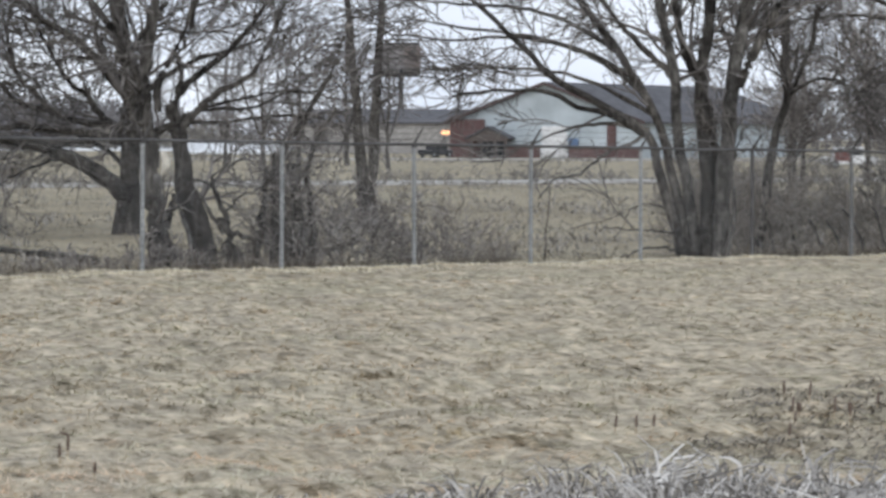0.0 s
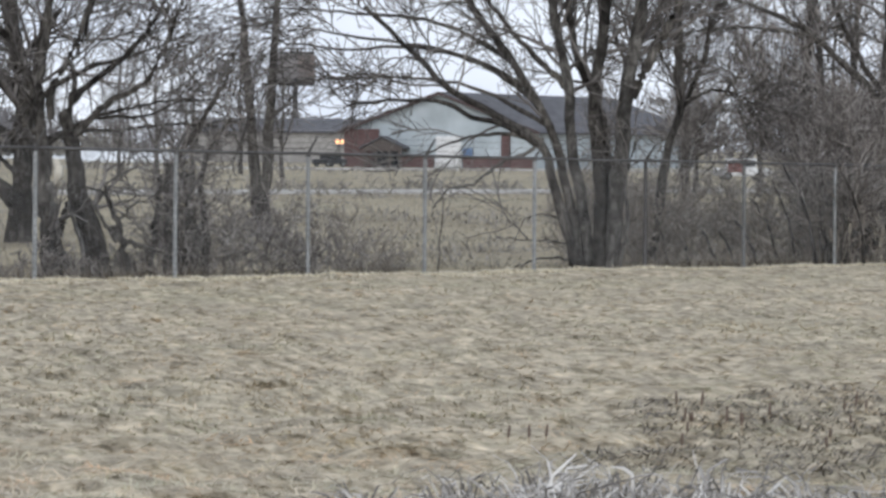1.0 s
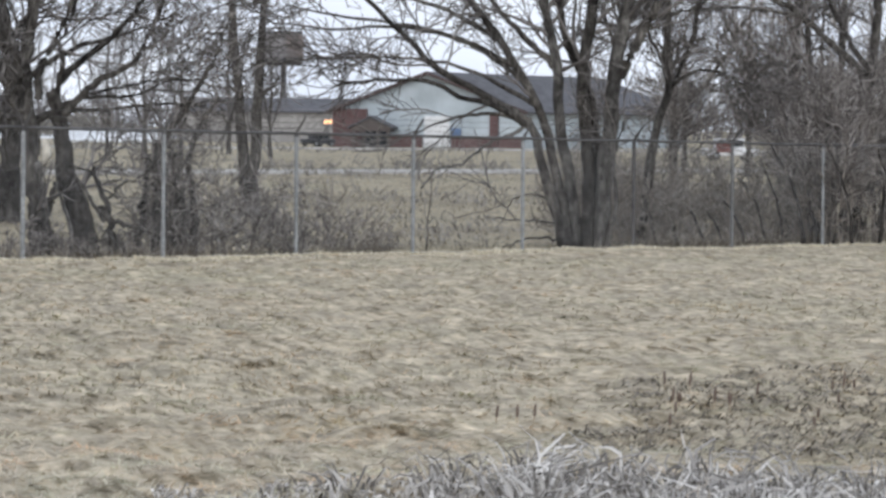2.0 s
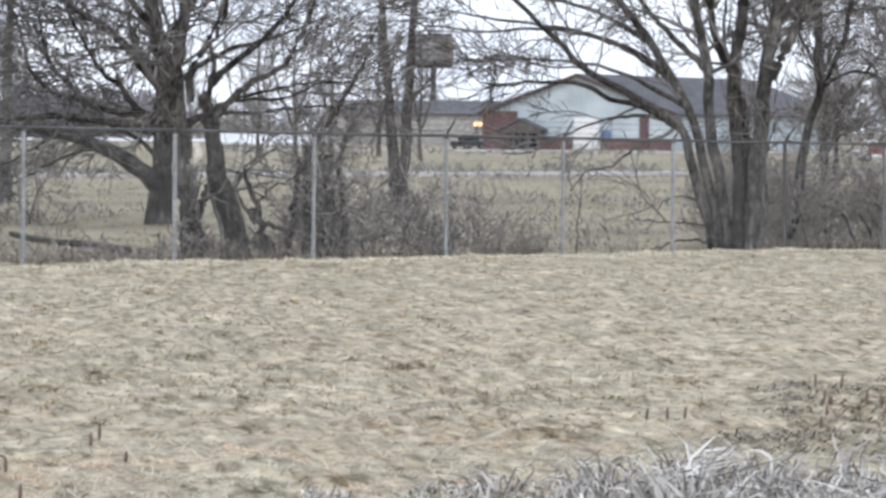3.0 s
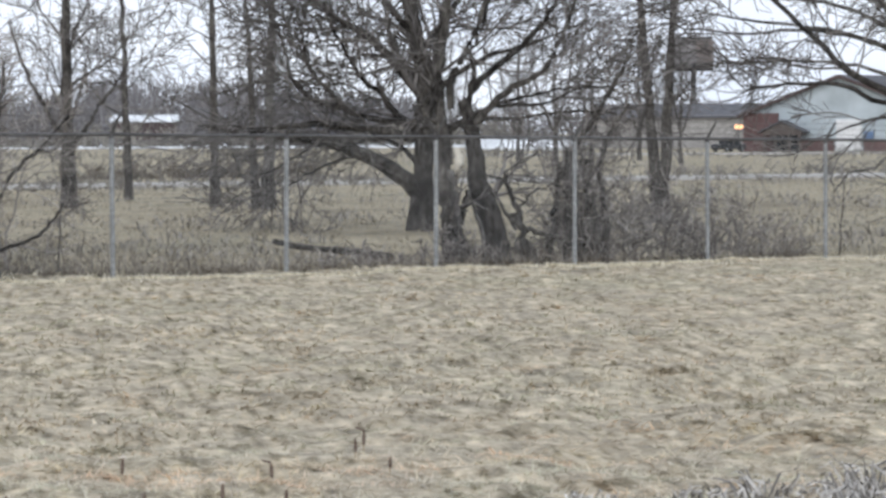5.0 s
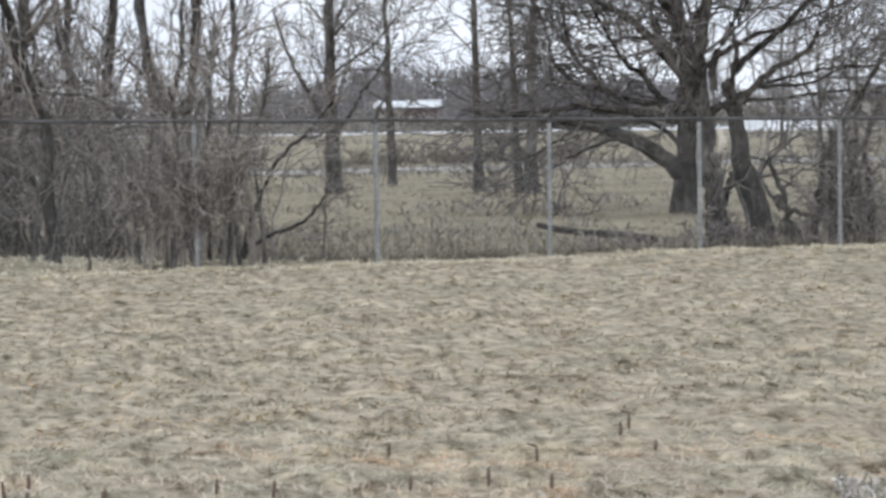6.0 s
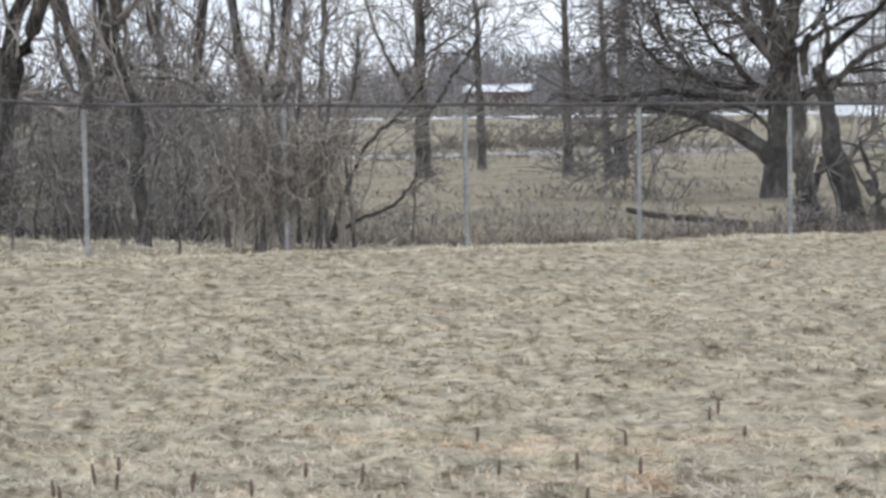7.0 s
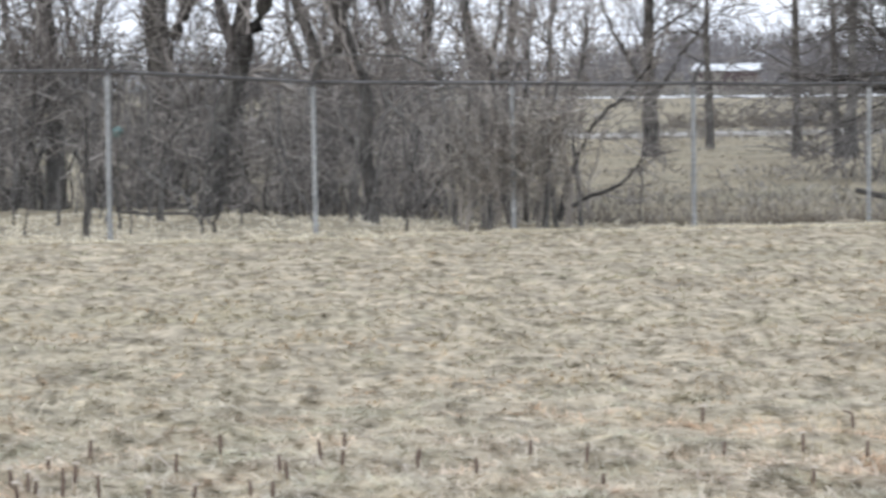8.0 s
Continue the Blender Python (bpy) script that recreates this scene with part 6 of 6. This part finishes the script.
# ---- beyond the field ----
def prism(bm, a, b, depth, eave, ridge, base, over=0.0):
    """Walls of a gabled block: a, b are the front corners of the gable end, depth runs away from them."""
    a, b, back = Vector((*a, 0)), Vector((*b, 0)), Vector((*depth, 0))
    m = (a + b) / 2
    up = Vector((0, 0, 1))
    front = [a + up * base, b + up * base, b + up * eave, m + up * ridge, a + up * eave]
    rear = [p + back for p in front]
    vs = [bm.verts.new(p) for p in front + rear]
    bm.faces.new(vs[:5])
    bm.faces.new(vs[5:][::-1])
    for i in range(5):
        j = (i + 1) % 5
        bm.faces.new((vs[j], vs[i], vs[5 + i], vs[5 + j]))
    bmesh.ops.recalc_face_normals(bm, faces=bm.faces)
    return bm


def slab(bm, corners, thick):
    """A flat plate of even thickness under four corners."""
    c = [Vector(p) for p in corners]
    top = [bm.verts.new(p) for p in c]
    low = [bm.verts.new(p - Vector((0, 0, thick))) for p in c]
    bm.faces.new(top)
    bm.faces.new(low[::-1])
    for i in range(4):
        j = (i + 1) % 4
        bm.faces.new((top[j], top[i], low[i], low[j]))
    bmesh.ops.recalc_face_normals(bm, faces=bm.faces)
    return bm


def make_hall():
    """The brick and white gabled building across the road."""
    origin = Vector((3.2, 368.0, -0.5))
    turn = -14.0
    top = thing("gabled_hall", origin, "large pale gabled building with red brick base and grey roof", "building", turn=turn)
    W, L, eave, ridge = 12.0, 42.0, 4.5, 9.1
    back = Vector((0.35, 1.0, 0)).normalized() * L
    part("wall", prism(bmesh.new(), (-W, 0), (W, 0), back.xy, eave, ridge, -0.3), MAT_SIDING, top, "pale blue-white siding wall")
    for sx in (-1, 1):
        bm = bmesh.new()
        e = Vector((sx * (W + 0.7), -0.8, eave - 0.25 + 0.12))
        r = Vector((0, -0.8, ridge + 0.12))
        slab(bm, (e, r, r + back * 1.04, e + back * 1.04), 0.28)
        part("roof", bm, MAT_ROOF, top, "dark grey shingle roof slope")
        bm = bmesh.new()
        slab(bm, (e + Vector((0, -0.08, 0.02)), r + Vector((0, -0.08, 0.02)), r + Vector((0, 0.02, 0.02)), e + Vector((0, 0.02, 0.02))), 0.42)
        part("bargeboard", bm, MAT_TRIM, top, "dark red roof edge board")
    for x0, x1 in ((-W, -7.6),):
        bm = box(bmesh.new(), ((x0 + x1) / 2, -0.15, 2.2), (x1 - x0, 0.3, 4.8))
        part("brick_bay", bm, MAT_BRICK, top, "red brick corner wall")
    for x0, x1 in ((-5.0, -0.6), (3.0, 7.8), (9.0, W)):
        part("brick_band", box(bmesh.new(), ((x0 + x1) / 2, -0.1, 0.55), (x1 - x0, 0.2, 1.3)), MAT_BRICK, top, "low red brick band")
    part("pier", box(bmesh.new(), (8.4, -0.2, 2.0), (1.1, 0.4, 4.0), 0.04), MAT_BRICK, top, "red brick pier")
    door = part("garage_door", box(bmesh.new(), (1.2, -0.08, 1.9), (3.2, 0.16, 3.8), 0.03), MAT_WHITE, top, "white roller door")
    for n in range(4):
        part("door_panel", box(bmesh.new(), (1.2, -0.19, 0.5 + n * 0.9), (3.0, 0.06, 0.8), 0.02), MAT_WHITE, door)
    part("blue_panel", box(bmesh.new(), (3.7, -0.4, 1.7), (1.2, 0.25, 1.2), 0.05), MAT_BLUE, top, "small blue panel on the wall")
    # porch
    porch = part("porch", prism(bmesh.new(), (-9.1, -2.4), (-4.1, -2.4), (0, 2.4), 2.3, 3.5, 1.9), MAT_PORCH, top, "dark brown gabled entrance porch")
    for sx in (-1, 1):
        bm = bmesh.new()
        e, r = Vector((-6.6 + sx * 2.9, -2.7, 2.35)), Vector((-6.6, -2.7, 3.75))
        slab(bm, (e, r, r + Vector((0, 2.9, 0)), e + Vector((0, 2.9, 0))), 0.2)
        part("porch_roof", bm, MAT_ROOF, porch)
    for x in (-8.8, -7.5, -5.7, -4.4):
        part("porch_post", box(bmesh.new(), (x, -2.2, 0.85), (0.35, 0.35, 2.3), 0.03), MAT_PORCH, porch)
    part("entrance", box(bmesh.new(), (-6.6, -0.22, 1.1), (3.4, 0.2, 2.3)), MAT_GLASS, porch, "dark glazed entrance")
    return top


make_hall()


def make_lamp():
    top = thing("wall_lamp", (-8.9, 363.0, -0.5), "glowing orange lamp on a short post by the entrance", "lamp")
    part("pole", rod(bmesh.new(), (0, 0, 0), (0, 0, 2.6), 0.07, 0.05), MAT_DARK, top)
    part("lantern", box(bmesh.new(), (0, 0, 2.95), (0.95, 0.5, 0.52), 0.12), MAT_LAMP, top, "glowing orange lantern")


make_lamp()


def vehicle(name, at, turn, paint, label, length=4.4, height=1.5, tail=0.5, band=None):
    top = thing(name, at, label, "car", turn=turn)
    w = 1.8
    bm = box(bmesh.new(), (0, 0, 0.62), (length, w, 0.62), 0.12)
    part("body", bm, paint, top)
    bm = box(bmesh.new(), (tail - 0.3, 0, 0.9 + (height - 0.92) / 2), (length * 0.52, w * 0.9, height - 0.9), 0.14)
    part("cabin", bm, paint, top)
    for sx in (-1, 1):
        part("side_window", box(bmesh.new(), (tail - 0.3, sx * w * 0.452, 0.9 + (height - 0.92) / 2), (length * 0.44, 0.02, (height - 0.92) * 0.6)), MAT_GLASS, top)
        for x in (-length * 0.3, length * 0.31):
            bm = rod(bmesh.new(), (x, sx * w * 0.5 - 0.1, 0.33), (x, sx * w * 0.5 + 0.1, 0.33), 0.33, sides=18)
            wheel = part("wheel", bm, MAT_RUBBER, top)
            part("rim", rod(bmesh.new(), (x, sx * w * 0.5 - 0.11, 0.33), (x, sx * w * 0.5 + 0.11, 0.33), 0.19, sides=14), MAT_ZINC, wheel)
    if band:
        part("side_panel", box(bmesh.new(), (-0.65, -w * 0.5 - 0.01, 0.95), (1.4, 0.03, 0.7), 0.01), band, top, "red side panel")
    return top


vehicle("parked_car", (-9.8, 352.0, -0.5), 48, MAT_DARK, "dark parked car beside the brick building", 4.2, 1.5)
vehicle("parked_van", (26.15, 238.0, -0.5), 6, MAT_WHITE, "white parked van with a red side panel in the field edge", 4.4, 1.75, 0.2, MAT_RED)


def make_sign():
    top = thing("billboard", (-19.7, 499.6, -0.55), "weathered roadside billboard on one dark steel pole", "billboard")
    part("pole", rod(bmesh.new(), (0, 0, 0), (0, 0, 13.4), 0.5, 0.42, 14), MAT_DARK, top)
    part("board", box(bmesh.new(), (-0.3, -0.2, 15.5), (6.9, 0.4, 4.6), 0.05), MAT_BOARD, top, "faded pale board")
    part("poster", box(bmesh.new(), (1.9, -0.45, 15.6), (2.9, 0.1, 4.0), 0.02), MAT_PINK, top, "faded pink poster panel")
    part("catwalk", box(bmesh.new(), (-0.3, -0.7, 13.1), (7.1, 1.1, 1.3), 0.05), MAT_DARK, top, "dark steel walkway")
    part("cap", box(bmesh.new(), (-0.3, -0.25, 17.95), (7.0, 0.6, 0.4), 0.04), MAT_DARK, top)


make_sign()


def shed(name, centre, size, ridge, turn, wall, roof, label):
    top = thing(name, (*centre, -0.55), label, "building", turn=turn)
    w, d, h = size
    part("wall", box(bmesh.new(), (0, 0, h / 2 - 0.1), (w, d, h + 0.2)), wall, top)
    for sy in (-1, 1):
        bm = bmesh.new()
        e, r = h - 0.15, h + ridge
        slab(bm, ((-w / 2 - 0.5, sy * (d / 2 + 0.6), e), (-w / 2 - 0.5, 0, r), (w / 2 + 0.5, 0, r), (w / 2 + 0.5, sy * (d / 2 + 0.6), e)), 0.25)
        part("roof", bm, roof, top)
    return top


shed("warehouse", (-21, 470), (26, 20, 4.9), 1.9, 3, MAT_TAN, MAT_ROOF, "long tan warehouse with a dark roof on the horizon")
shed("farm_shed", (-132, 585), (12.5, 9, 5.3), 1.1, 10, MAT_TRIM, MAT_SNOW, "distant farm shed with a snowy white roof")
shed("low_shed", (-40.5, 418), (14.5, 6, 0.45), 1.35, 4, MAT_WHITE, MAT_SNOW, "low white shed across the far field")
shed("farm_shed", (-105, 590), (20, 12, 2.6), 1.6, 6, MAT_BRICK, MAT_ROOF, "distant low farm shed with a dark roof")


def far_woods():
    rng = np.random.default_rng(61)
    n = 1900
    az = np.radians(np.where(np.arange(n) < 1200, rng.uniform(-14, 34, n), rng.uniform(7.5, 15.5, n)))
    d = rng.uniform(660, 900, n)
    x, y = -np.sin(az) * d, np.cos(az) * d
    deg = np.degrees(az)
    h = (8.5 + 5.5 * np.exp(-((deg - 11.8) / 2.6) ** 4) + 2.0 * lattice(deg / 1.5, deg * 0, 3)) * rng.uniform(0.75, 1.1, n)
    k = 5
    s = np.linspace(0, 1, k)
    P = np.stack([x[:, None] + rng.normal(0, 0.4, (n, k)), y[:, None] + rng.normal(0, 0.4, (n, k)), -0.6 + h[:, None] * s], -1)
    R = np.full((n, 1), 0.28) * (1 - 0.7 * s)
    pieces = [tubes(P, R, 3)]
    P, R = spawn(P, R, 6, 5.4, rng, angle=(30, 75), start=0.05, up=0.3, k=3, thick=0.9, wander=0.25, tip_r=0.14, tip=0.6)
    pieces.append(tubes(P, R, 3))
    v, q = joined(pieces)
    tagged(held("far_woods", np_mesh("far_woods", v, q), MAT_HAZED_WOODS), "distant hazy belt of bare woods on the horizon", "woods", kind="stuff")


far_woods()
